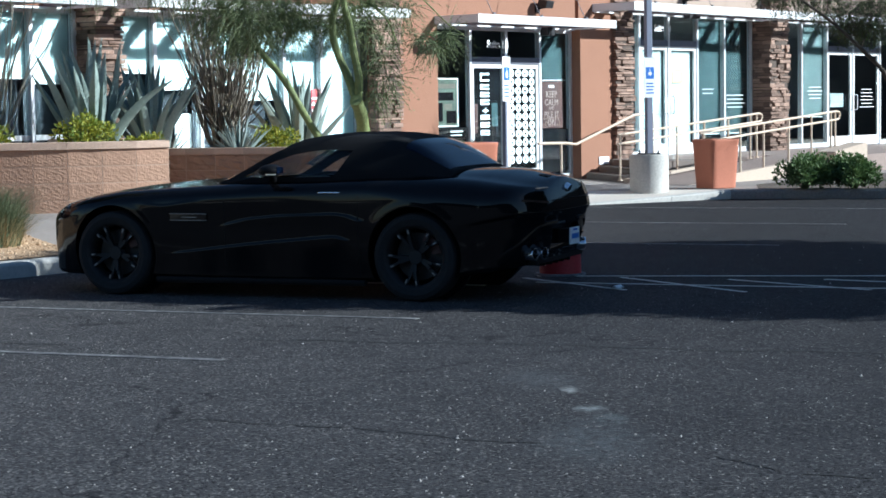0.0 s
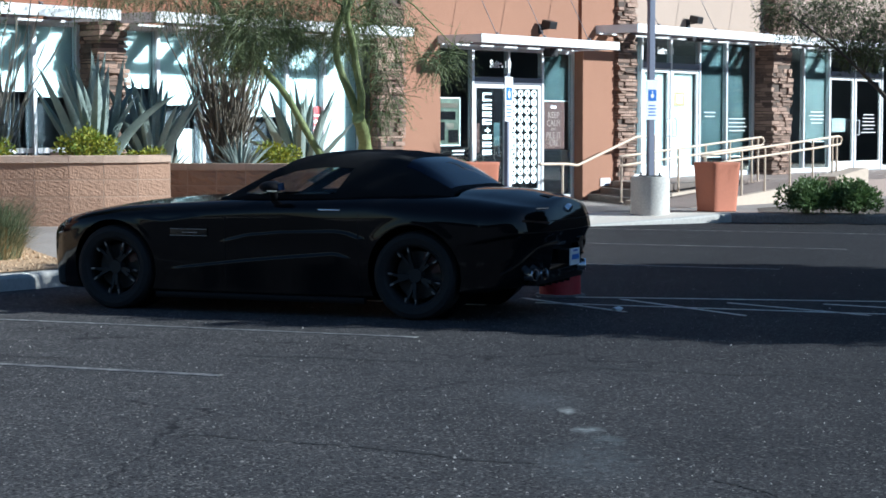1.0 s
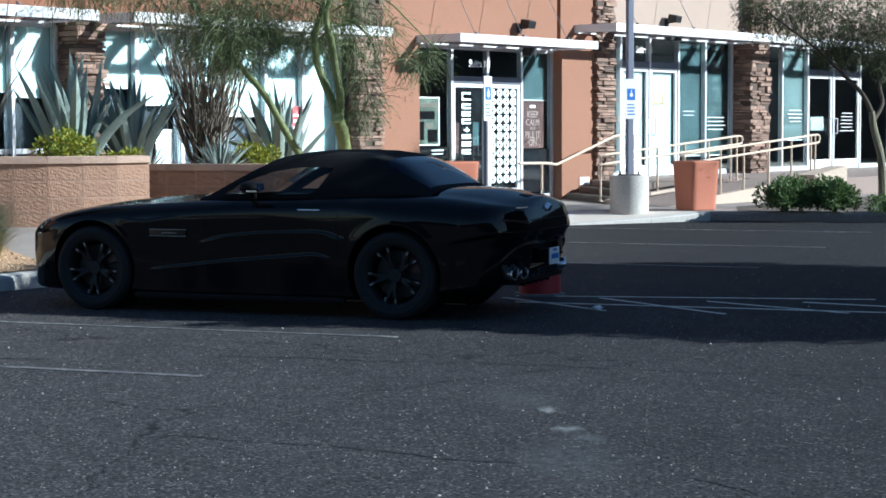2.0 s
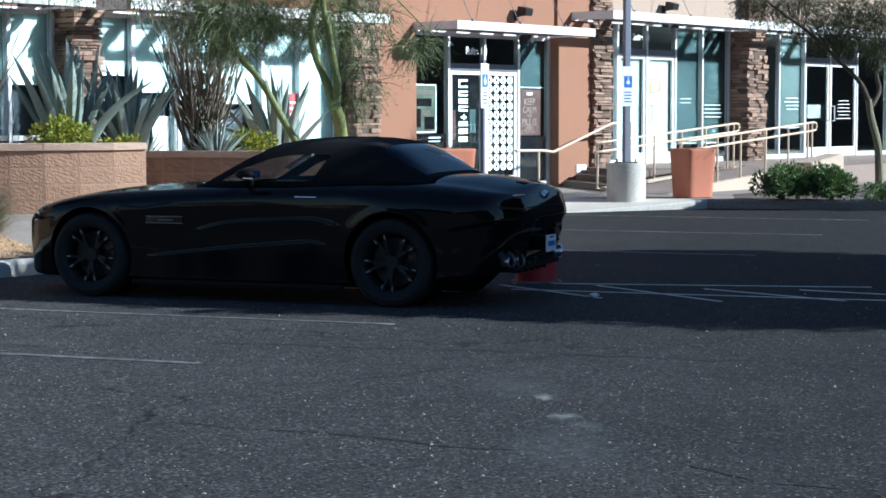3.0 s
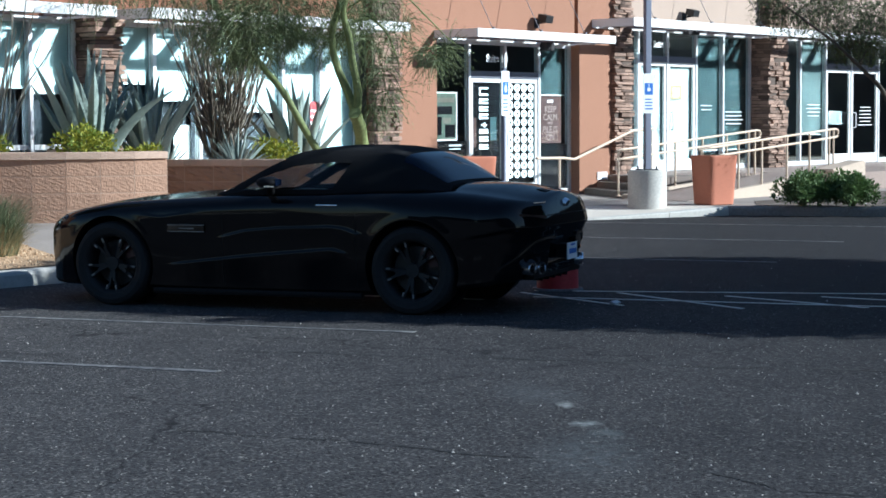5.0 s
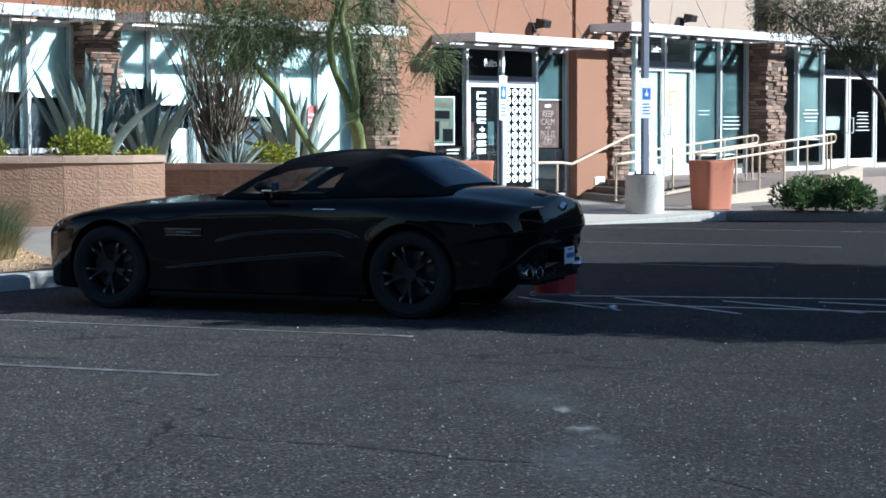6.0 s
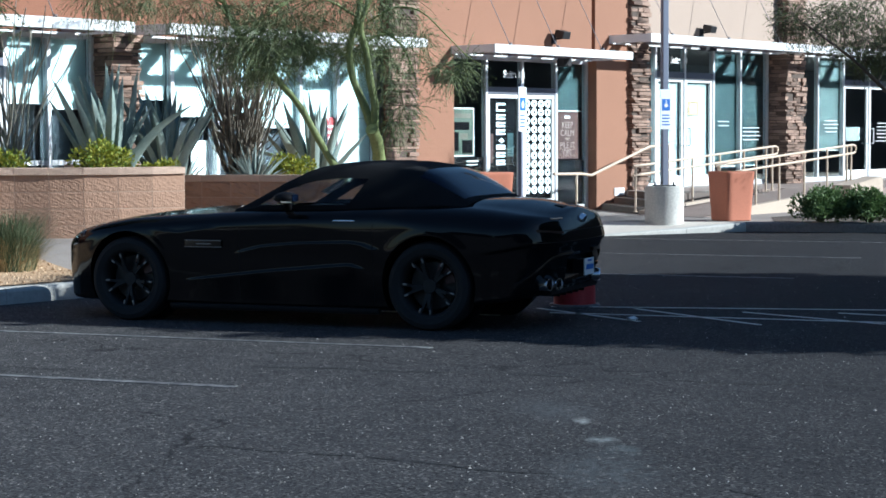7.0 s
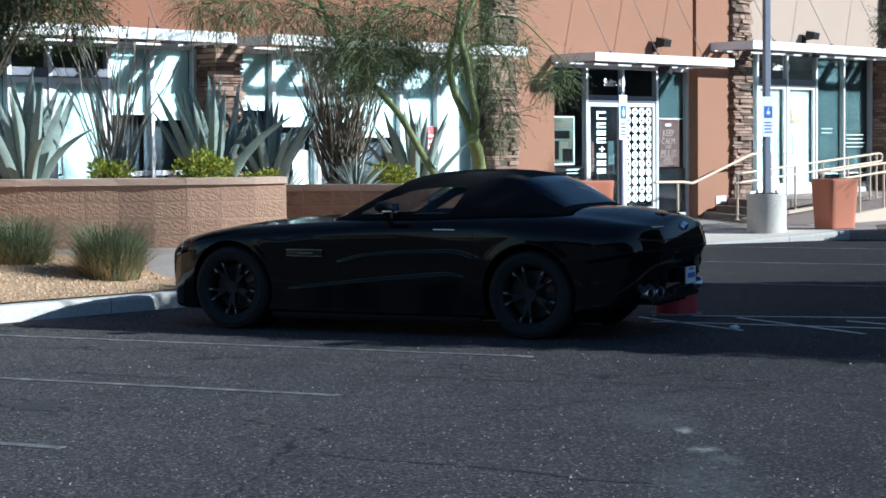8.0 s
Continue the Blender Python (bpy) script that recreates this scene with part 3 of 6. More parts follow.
# ---- raised planters ----
def planter(path, z0, courses, label, seed, rough=0.008, cuts=10):
    """Split-face blocks in running bond along a plan line (its left side faces the planting), with a cap course."""
    rnd = random.Random(seed)
    top = thing("planter_wall", label, "planter", kind="structure")
    pts = [Vector((x, y, 0)) for x, y in path]
    seg = [(b - a).length for a, b in zip(pts, pts[1:])]
    total = sum(seg)

    def at(s):
        for a, b, l in zip(pts, pts[1:], seg):
            if s <= l + 1e-6:
                return a + (b - a) * (s / l)
            s -= l
        return pts[-1] + (pts[-1] - pts[-2]).normalized() * s

    # blocks share a few rough meshes one unit long
    shapes = []
    for k in range(6):
        bm = bmesh.new()
        add_box(bm, -0.5, 0.5, 0.0, 0.2, 0.0, 0.2)
        fs = [f for f in bm.faces if f.normal.y < -0.5 or sum(v.co.y for v in f.verts) < 0.01]
        bmesh.ops.subdivide_edges(bm, edges=list({e for f in fs for e in f.edges}), cuts=cuts, use_grid_fill=True)
        for v in bm.verts:
            if v.co.y < 0.001:
                rim = abs(v.co.x) > 0.45 or v.co.z < 0.01 or v.co.z > 0.19
                v.co.y -= 0.005 if rim else rnd.uniform(0.004, rough)
        shapes.append(mesh_of("block", bm, BLOCK))
    core = bmesh.new()
    n = round(total / 0.4)
    step = total / n
    for i in range(n):
        a, b = at(i * step), at((i + 1) * step)
        d = (b - a).normalized()
        q = Vector((-d.y, d.x, 0))
        prism(core, [tuple(p.xy) for p in (a - q * 0.002, b - q * 0.002, b + q * 0.19, a + q * 0.19)], z0 - 0.1, z0 + courses * 0.2)
    part("mortar_core", core, BLOCK_JOINT, top)
    for c in range(courses):
        for i in range(n):
            a, b = at(i * step), at((i + 1) * step)
            ang = math.atan2(b.y - a.y, b.x - a.x)
            ob = new("block", rnd.choice(shapes))
            ob.parent = top
            ob.matrix_world = Matrix.LocRotScale(((a.x + b.x) / 2, (a.y + b.y) / 2, z0 + c * 0.2 + 0.003), Euler((0, 0, ang)), ((b - a).length - 0.010, 1, 0.955))
    cap = []
    for k in range(3):
        bm = bmesh.new()
        add_box(bm, -0.5, 0.5, -0.035, 0.26, 0.0, 0.085, bevel=0.008)
        for v in bm.verts:
            v.co.y += rnd.uniform(-0.004, 0.004)
        cap.append(mesh_of("cap_stone", bm, CAP))
    for i in range(n):
        a, b = at(i * step), at((i + 1) * step)
        ang = math.atan2(b.y - a.y, b.x - a.x)
        ob = new("cap_stone", rnd.choice(cap))
        ob.parent = top
        ob.matrix_world = Matrix.LocRotScale(((a.x + b.x) / 2, (a.y + b.y) / 2, z0 + courses * 0.2 + 0.002), Euler((0, 0, ang)), ((b - a).length - 0.005 + 0.012, 1, 1))
    return top


planter([(12.75, 20.8), (13.0, 20.0), (13.3, 19.45), (13.72, 18.95), (14.15, 18.48), (14.56, 18.04), (14.89, 17.65), (15.27, 17.32), (15.69, 17.05), (16.05, 16.87)], 0.30, 4, "curved planter wall of tan split-face block with a pale cap", 11)
planter([(16.2, 17.25), (16.95, 18.5), (17.3, 20.2)], 0.30, 4, "tan split-face block return of the planter wall", 13)
planter([(16.85, 19.0), (17.25, 18.2), (17.64, 17.4), (17.98, 16.65), (18.0, 15.95), (18.25, 15.35), (19.0, 15.2), (20.0, 15.65), (20.8, 16.6), (21.6, 17.9), (22.2, 19.2), (22.4, 20.2)], 0.17, 4, "curved planter wall of brown split-face block with a cap", 12, 0.038, 6)

for nm, pts, z in (("planting_soil_front", [(13.15, 20.3), (13.55, 19.6), (13.95, 19.1), (14.35, 18.65), (14.75, 18.15), (15.05, 17.8), (15.4, 17.5), (15.8, 17.24), (16.0, 17.15), (16.75, 18.6), (17.1, 20.1), (17.0, 20.3)], 1.06),
                   ("planting_soil_back", [(17.4, 19.6), (17.45, 18.4), (17.92, 17.55), (18.24, 16.7), (18.26, 16.0), (18.45, 15.6), (19.0, 15.45), (19.9, 15.88), (20.6, 16.75), (21.4, 18.0), (22.0, 19.25), (22.2, 20.2), (17.4, 20.2)], 0.90)):
    bm = bmesh.new()
    prism(bm, pts, 0.2, z)
    solid(nm, bm, SOIL, "brown granite gravel in the raised planter", "soil", "structure")


# ---- the car ----
PAINT = material("black_car_paint", (0.005, 0.005, 0.006), 0.5, vary=0.1, bump=0.0, coat=0.5, spec=0.0)
PAINT.node_tree.nodes["Principled BSDF"].inputs["Coat Roughness"].default_value = 0.07
FABRIC = material("black_soft_top_fabric", (0.010, 0.010, 0.011), 0.95, vary=0.2, scale=4, fine=200, bump=0.3, bump_scale=300, spec=0.15)
TRIM = material("black_plastic_trim", (0.006, 0.006, 0.007), 0.55, vary=0.2, spec=0.12)
TYRE = material("tyre_rubber", (0.019, 0.019, 0.020), 0.85, vary=0.2, spec=0.25)
RIM = material("dark_alloy", (0.018, 0.018, 0.019), 0.6, metal=0.0, spec=0.25, vary=0.15)
CHROME = material("chrome", (0.86, 0.86, 0.87), 0.16, metal=1.0, vary=0.02, bump=0.0)
ACCENT = material("dull_grey_metal", (0.20, 0.20, 0.21), 0.45, metal=0.8, vary=0.15)
DISC = material("brake_disc", (0.03, 0.03, 0.03), 0.5, metal=0.6, vary=0.1)
CALIPER = material("red_caliper", (0.035, 0.004, 0.004), 0.5, vary=0.1)
LEATHER = material("black_leather", (0.02, 0.02, 0.021), 0.6, vary=0.2)
CAR_GLASS = glass_material("tinted_car_glass", (0.86, 0.89, 0.87))
REAR_GLASS = material("dark_rear_glass", (0.003, 0.006, 0.016), 0.05, vary=0.05, bump=0.0, spec=0.09)
LAMP_RED = material("dark_red_lamp", (0.010, 0.003, 0.003), 0.35, vary=0.1, bump=0.0, coat=0.1, spec=0.2)
LAMP_CLEAR = material("smoked_headlamp", (0.05, 0.05, 0.055), 0.2, vary=0.2, bump=0.0, coat=0.3)


def curve_through(xs, ys, at):
    """A gentle curve through stations: linear steps, evened over a short stretch."""
    h = 0.10 if abs(at) < 1.8 else 0.03
    return float(np.mean([np.interp(at + d, xs, ys) for d in np.linspace(-h, h, 9)]))


BX = [-2.385, -2.30, -2.20, -2.10, -1.95, -1.8, -1.6, -1.35, -1.0, -0.6, 0.0, 0.5, 0.9, 1.35, 1.7, 1.9, 2.05, 2.16, 2.22, 2.26]
BW = [0.22, 0.79, 0.86, 0.90, 0.938, 0.955, 0.968, 0.968, 0.95, 0.928, 0.922, 0.925, 0.935, 0.95, 0.915, 0.83, 0.70, 0.52, 0.36, 0.2]
BT = [0.955, 0.972, 0.990, 1.006, 1.024, 1.032, 1.036, 1.03, 1.005, 0.985, 0.975, 0.955, 0.938, 0.90, 0.845, 0.795, 0.735, 0.67, 0.62, 0.56]
BS = [0.885, 0.902, 0.918, 0.930, 0.948, 0.962, 0.978, 0.982, 0.972, 0.958, 0.942, 0.915, 0.892, 0.862, 0.805, 0.755, 0.695, 0.63, 0.58, 0.53]
BB = [0.27, 0.262, 0.25, 0.24, 0.22, 0.20, 0.17, 0.15, 0.135, 0.13, 0.13, 0.13, 0.135, 0.15, 0.15, 0.15, 0.155, 0.17, 0.20, 0.28]
# the creases of the flank: stations along the car and their heights
LOW_CREASE = ((-0.95, -0.78, -0.69, 0.1, 0.87), (0.44, 0.479, 0.504, 0.432, 0.343))
MID_CREASE = ((-0.95, -0.91, -0.80, -0.69, -0.2, 0.1, 0.25, 0.36), (0.600, 0.634, 0.672, 0.685, 0.668, 0.640, 0.604, 0.575))
TOP_CREASE = ((-0.9, 0.0, 0.43, 0.70, 0.86, 1.1, 1.33), (0.850, 0.835, 0.809, 0.772, 0.748, 0.770, 0.79))
TAIL_CREASE = ((-2.385, -2.18, -1.95, -1.69, -1.5), (0.690, 0.692, 0.650, 0.596, 0.565))


def ease(a, b, v):
    t = min(1.0, max(0.0, (v - a) / (b - a)))
    return t * t * (3 - 2 * t)


def body_width(x):
    """Half the body's width: stations along the flanks, a full round at the tail."""
    if x < -1.9:
        return 0.947 * (1 - min(0.998, (-1.9 - x) / 0.485) ** 3.3) ** (1 / 3.3)
    return curve_through(BX, BW, x)


def tail_shift(z):
    """How far the tail's face stands forward of its rearmost line at that height."""
    if z > 0.695:
        return 0.118 * ((z - 0.695) / 0.335) ** 1.45
    return float(np.interp(z, (0.25, 0.34, 0.50, 0.58, 0.665, 0.695), (0.16, 0.085, 0.055, 0.050, 0.016, 0.0)))


def flank(x, z, zb, zs, w):
    """Half width at one height of a station: sill, hollow door, creases, arch lips and the cut below the tail."""
    q = (z - zb) / max(0.05, zs - zb)
    y = w * (0.948 + 0.052 * ease(0.0, 0.62, q))
    y -= 0.012 * w * ease(0.78, 1.0, q)
    door = math.exp(-((x + 0.02) / 0.72) ** 4)
    y -= 0.014 * door * math.exp(-((z - 0.58) / 0.11) ** 2)
    for (xs, zz), step, span, fade in ((LOW_CREASE, 0.012, 0.016, (-0.88, -0.72, 0.62, 0.9)), (MID_CREASE, 0.010, 0.014, (-0.96, -0.9, 0.22, 0.38)), (TOP_CREASE, 0.005, 0.012, (-0.7, -0.2, 1.0, 1.3))):
        on = ease(fade[0], fade[1], x) * (1 - ease(fade[2], fade[3], x))
        if on > 0:
            zc = float(np.interp(x, xs, zz))
            y += on * step * (1 - ease(zc, zc + span, z)) * math.exp(-max(0.0, zc - z) / 0.09)
    for xw in (1.35, -1.37):
        r = math.hypot(x - xw, z - 0.36)
        if z > 0.2:
            y += 0.004 * ease(0.46, 0.405, r) * ease(0.40, 0.60, z) * min(1.0, w / 0.9)
    if x < -1.72:
        zc = float(np.interp(x, *TAIL_CREASE))
        y -= 0.030 * ease(-1.72, -2.05, x) * ease(zc, zc - 0.035, z) * min(1.0, w / 0.9)
    return y


def body_ring(x):
    w = body_width(x)
    zt, zs, zb = (curve_through(BX, v, x) for v in (BT, BS, BB))
    k = ease(-0.9, -1.5, x)
    tail = ease(-1.9, -2.36, x)
    fw, fh = min(1.0, w / 0.9), min(1.0, (zs - zb) / 0.7)
    drop = (0.115 + 0.09 * k) * fh * (1 - 0.45 * tail)
    z_side = zs - drop
    half = [(0.0, zb), (0.55 * w, zb), (0.90 * w, zb + 0.012 * fh)]
    z_first = zb + 0.045 * fh
    half += [(flank(x, z, zb, zs, w), z) for z in (z_first + (z_side - z_first) * i / 83 for i in range(84))]
    # the shoulder rolls in from the flank to the lid
    y0, roll = half[-1][0], (0.17 + 0.12 * k) * fw * (1 - 0.55 * tail)
    for i in range(1, 9):
        a = math.pi / 2 * i / 8
        half.append((y0 - roll * (1 - math.cos(a)) ** (1.0 + 0.15 * k), z_side + drop * math.sin(a)))
    y1, z1 = half[-1]
    half += [(y1 * (1 - i / 6), z1 + (zt - z1) * (1 - (1 - i / 6) ** 2)) for i in range(1, 7)]
    return [(y, z, tail * tail_shift(z)) for y, z in half]


def loft(rings, close_ends=True):
    """A skin over rings of points, all with the same count; rings are open and mirrored over y."""
    bm = bmesh.new()
    rows_v = []
    for x, half in rings:
        full = list(half) + [(-p[0], *p[1:]) for p in half[-2:0:-1]]
        rows_v.append([bm.verts.new((x + (p[2] if len(p) > 2 else 0.0), p[0], p[1])) for p in full])
    n = len(rows_v[0])
    for a, b in zip(rows_v, rows_v[1:]):
        for i in range(n):
            bm.faces.new((a[i], a[(i + 1) % n], b[(i + 1) % n], b[i]))
    if close_ends:
        for row in (rows_v[0], rows_v[-1]):
            for i in range(n // 2):
                a, b = row[(n - i) % n], row[(n - i - 1) % n]
                bm.faces.new([row[i], row[i + 1], b, a] if i and b is not row[i + 1] else ([row[i], row[i + 1], b] if not i else [row[i], row[i + 1], a]))
    return bm


def cut(mesh, cutters):
    """The mesh with the cutter solids taken out of it."""
    ob = new("blank", mesh)
    tools = []
    for bm in cutters:
        t = new("cutter", mesh_of("cutter", bm, TRIM))
        tools.append(t)
        mod = ob.modifiers.new("cut", "BOOLEAN")
        mod.operation, mod.solver, mod.object = "DIFFERENCE", "EXACT", t
    dg = bpy.context.evaluated_depsgraph_get()
    dg.update()
    done = bpy.data.meshes.new_from_object(ob.evaluated_get(dg))
    for o in (ob, *tools):
        bpy.data.objects.remove(o, do_unlink=True)
    return done


def make_wheel(side):
    """A wheel about the y axis with its outer face towards +y; parts share one empty as their parent part."""
    r, w = 0.352, 0.27
    bm = bmesh.new()
    prof = [(0.245, -w / 2 + 0.02), (0.30, -w / 2), (0.335, -w / 2 + 0.015), (r, -w / 2 + 0.05), (r, w / 2 - 0.05), (0.335, w / 2 - 0.015), (0.30, w / 2), (0.245, w / 2 - 0.02)]
    seg = 56
    rows_v = [[bm.verts.new((p * math.cos(a), y, p * math.sin(a))) for p, y in prof] for a in (2 * math.pi * k / seg for k in range(seg))]
    for k in range(seg):
        a, b = rows_v[k], rows_v[(k + 1) % seg]
        for i in range(len(prof)):
            bm.faces.new((a[i], a[(i + 1) % len(prof)], b[(i + 1) % len(prof)], b[i]))
    tyre = bm
    bm = bmesh.new()
    prof = [(0.247, -w / 2 + 0.03), (0.225, -w / 2 + 0.05), (0.225, w / 2 - 0.05), (0.247, w / 2 - 0.018), (0.256, w / 2 - 0.012), (0.256, -w / 2 + 0.03)]
    rows_v = [[bm.verts.new((p * math.cos(a), y, p * math.sin(a))) for p, y in prof] for a in (2 * math.pi * k / seg for k in range(seg))]
    for k in range(seg):
        a, b = rows_v[k], rows_v[(k + 1) % seg]
        for i in range(len(prof)):
            bm.faces.new((a[i], a[(i + 1) % len(prof)], b[(i + 1) % len(prof)], b[i]))
    add_tube(bm, (0, 0.04, 0), (0, w / 2 - 0.045, 0), 0.07, 0.055, 24)
    for k in range(10):
        pair = 2 * math.pi * (k // 2) / 5 + (0.20 if k % 2 else -0.20)
        inner = 2 * math.pi * (k // 2) / 5 + (0.07 if k % 2 else -0.07)
        for lo, hi, a0, a1, wd in ((0.05, 0.15, inner, (inner + pair) / 2, 0.026), (0.14, 0.236, (inner + pair) / 2, pair, 0.02)):
            p = Vector((lo * math.cos(a0), w / 2 - 0.055, lo * math.sin(a0)))
            q = Vector((hi * math.cos(a1), w / 2 - 0.035, hi * math.sin(a1)))
            d = (q - p).normalized()
            n = d.cross(Vector((0, 1, 0))).normalized()
            vs = [bm.verts.new(c + n * s * wd / 2 + Vector((0, h, 0))) for c in (p, q) for s in (-1, 1) for h in (-0.045, 0.0)]
            for f in ((0, 1, 3, 2), (4, 6, 7, 5), (0, 4, 5, 1), (2, 3, 7, 6), (1, 5, 7, 3), (0, 2, 6, 4)):
                bm.faces.new([vs[i] for i in f])
    rim = bm
    # sliver added at each spoke to stand for a glint of light
    bm = bmesh.new()
    add_box(bm, 0.188, 0.222, w / 2 - 0.036, w / 2 - 0.028, -0.007, 0.007, bevel=0.003)
    accent = bm
    bm = bmesh.new()
    add_tube(bm, (0, -0.03, 0), (0, 0.0, 0), 0.19, 0.19, 40)
    disc = bm
    bm = bmesh.new()
    arc = [radians(120 + 6 * k) for k in range(11)]
    rows_v = [[bm.verts.new((p * math.cos(a), y, p * math.sin(a))) for p, y in ((0.13, -0.05), (0.205, -0.05), (0.205, 0.05), (0.13, 0.05))] for a in arc]
    for u, v in zip(rows_v, rows_v[1:]):
        for k in range(4):
            bm.faces.new((u[k], u[(k + 1) % 4], v[(k + 1) % 4], v[k]))
    bm.faces.new(rows_v[0][::-1])
    bm.faces.new(rows_v[-1])
    cal = bm
    return [("tyre", mesh_of("tyre", tyre, TYRE, True)), ("rim", mesh_of("rim", rim, RIM, True)), ("rim_glint", mesh_of("rim_glint", accent, ACCENT)), ("brake_disc", mesh_of("brake_disc", disc, DISC, True)), ("brake_caliper", mesh_of("brake_caliper", cal, CALIPER))]


def make_car():
    car = thing("car", "black convertible sports car with its black fabric top up", "car")
    xs = [-1.9 - 0.4845 * math.sin(math.pi / 2 * i / 30) for i in range(30, 0, -1)] + [round(-1.9 + 0.03 * i, 3) for i in range(129)] + [1.99, 2.03, 2.07, 2.11, 2.15, 2.18, 2.21, 2.235, 2.255]
    shell = mesh_of("body", loft([(x, body_ring(x)) for x in xs]), PAINT, True)
    cutters = []
    for x in (-1.37, 1.35):
        for s in (1, -1):
            bm = bmesh.new()
            add_tube(bm, (x, s * 0.62, 0.36), (x, s * 1.2, 0.36), 0.395, seg=72)
            cutters.append(bm)
    # the open cockpit under the soft top
    bm = bmesh.new()
    add_box(bm, -1.0, 0.28, -0.72, 0.72, 0.42, 1.3)
    cutters.append(bm)
    # recess for the number plate and the lower rear opening
    bm = bmesh.new()
    add_box(bm, -2.6, -2.29, -0.34, 0.34, 0.37, 0.575, bevel=0.04)
    cutters.append(bm)
    shell = cut(shell, cutters)
    shell.polygons.foreach_set("use_smooth", [True] * len(shell.polygons))
    shell.set_sharp_from_angle(angle=radians(48))
    body = new("body", shell)
    body.parent = car

    # cabin: a fabric shell over the hoops, cut open for the side glass, windscreen and rear window
    CX = [0.44, 0.30, 0.18, 0.02, -0.12, -0.25, -0.40, -0.57, -0.75, -0.92, -1.08, -1.20, -1.28, -1.42, -1.54, -1.60]
    CT = [0.955, 1.025, 1.095, 1.188, 1.256, 1.298, 1.322, 1.334, 1.333, 1.326, 1.306, 1.272, 1.238, 1.152, 1.072, 1.028]
    CB = [0.72, 0.76, 0.785, 0.80, 0.81, 0.82, 0.825, 0.825, 0.82, 0.815, 0.80, 0.79, 0.775, 0.745, 0.71, 0.68]

    def cabin(inset, x_from=-1.60, x_to=0.44, foot=0.03):
        rings = []
        for i in range(61):
            x = x_to + (x_from - x_to) * i / 60
            t, b = (float(np.interp(x, CX[::-1], v[::-1])) - inset for v in (CT, CB))
            z0 = 0.925 + 0.035 * ease(0.35, -0.1, x)
            h = max(0.015, t - z0)
            lean = 0.13 * min(1, h / 0.36)
            half = [(0.0, z0 - foot), (b, z0 - foot), (b, z0 + 0.03 * min(1, h / 0.2)), (b - 0.02 - lean * 0.30, z0 + 0.32 * h), (b - 0.03 - lean * 0.62, z0 + 0.56 * h), (b - 0.05 - lean, z0 + 0.76 * h),
                    (b - 0.11 - lean, z0 + 0.885 * h), (b - 0.21 - lean, z0 + 0.955 * h), (0.30, z0 + 0.988 * h), (0.15, z0 + 0.997 * h), (0.0, t)]
            rings.append((x, half))
        return loft(rings)

    def slab(outline, axis, lo, hi):
        """A cutter over an outline in the x-z plane (axis y), or in the y-z plane (axis x)."""
        bm = bmesh.new()
        ends = [[bm.verts.new((u, s, v) if axis == "y" else (s, u, v)) for u, v in outline] for s in (lo, hi)]
        n = len(outline)
        for i in range(n):
            bm.faces.new((ends[0][i], ends[0][(i + 1) % n], ends[1][(i + 1) % n], ends[1][i]))
        bm.faces.new(ends[0][::-1])
        bm.faces.new(ends[1])
        bmesh.ops.recalc_face_normals(bm, faces=bm.faces)
        return bm

    side_gap = [(0.20, 0.975), (0.10, 1.03), (0.0, 1.083), (-0.11, 1.125), (-0.24, 1.16), (-0.38, 1.183), (-0.50, 1.194), (-0.62, 1.196), (-0.76, 1.19), (-0.64, 0.985)]
    screen_gap = [(-0.70, 0.95), (0.70, 0.95), (0.60, 1.235), (-0.60, 1.235)]
    # the rear window follows the slope: an outline seen from above
    rear_gap = bmesh.new()
    prism(rear_gap, [(-1.30, 0.37), (-1.285, 0.0), (-1.30, -0.37), (-1.47, -0.56), (-1.53, -0.50), (-1.55, 0.0), (-1.53, 0.50), (-1.47, 0.56)], 0.9, 1.5)
    shell = mesh_of("soft_top", cabin(0.0), FABRIC, True)
    inner = cabin(0.024, -1.575, 0.41, 0.08)
    shell = cut(shell, [inner, slab(side_gap, "y", 0.5, 1.0), slab(side_gap, "y", -1.0, -0.5), slab(screen_gap, "x", -0.13, 0.6), rear_gap])
    shell.polygons.foreach_set("use_smooth", [True] * len(shell.polygons))
    shell.set_sharp_from_angle(angle=radians(40))
    top_ob = new("soft_top", shell)
    top_ob.parent = car
    tagged(top_ob, "black fabric soft top, raised")

    def pane(name, mat, keep, label="", inset=0.010):
        bm = cabin(inset)
        bmesh.ops.delete(bm, geom=[f for f in bm.faces if len(f.verts) != 4 or not keep(f.calc_center_median())], context="FACES")
        bmesh.ops.solidify(bm, geom=list(bm.faces), thickness=0.005)
        ob = part(name, bm, mat, car, label, smooth=True)
        if mat is CAR_GLASS:
            ob.visible_shadow = False

    for s in (1, -1):
        pane("side_window", CAR_GLASS, lambda c: s * c.y > 0.5 and -0.84 < c.x < 0.24 and 0.95 < c.z < 1.21)
    pane("windscreen", CAR_GLASS, lambda c: c.x > -0.17 and abs(c.y) < 0.72 and c.z > 0.94)
    pane("rear_window", REAR_GLASS, lambda c: -1.58 < c.x < -1.20 and abs(c.y) < 0.60 and c.z > 1.0, "dark rear window reflecting the sky", 0.004)

    # wheels
    kinds = make_wheel(1)
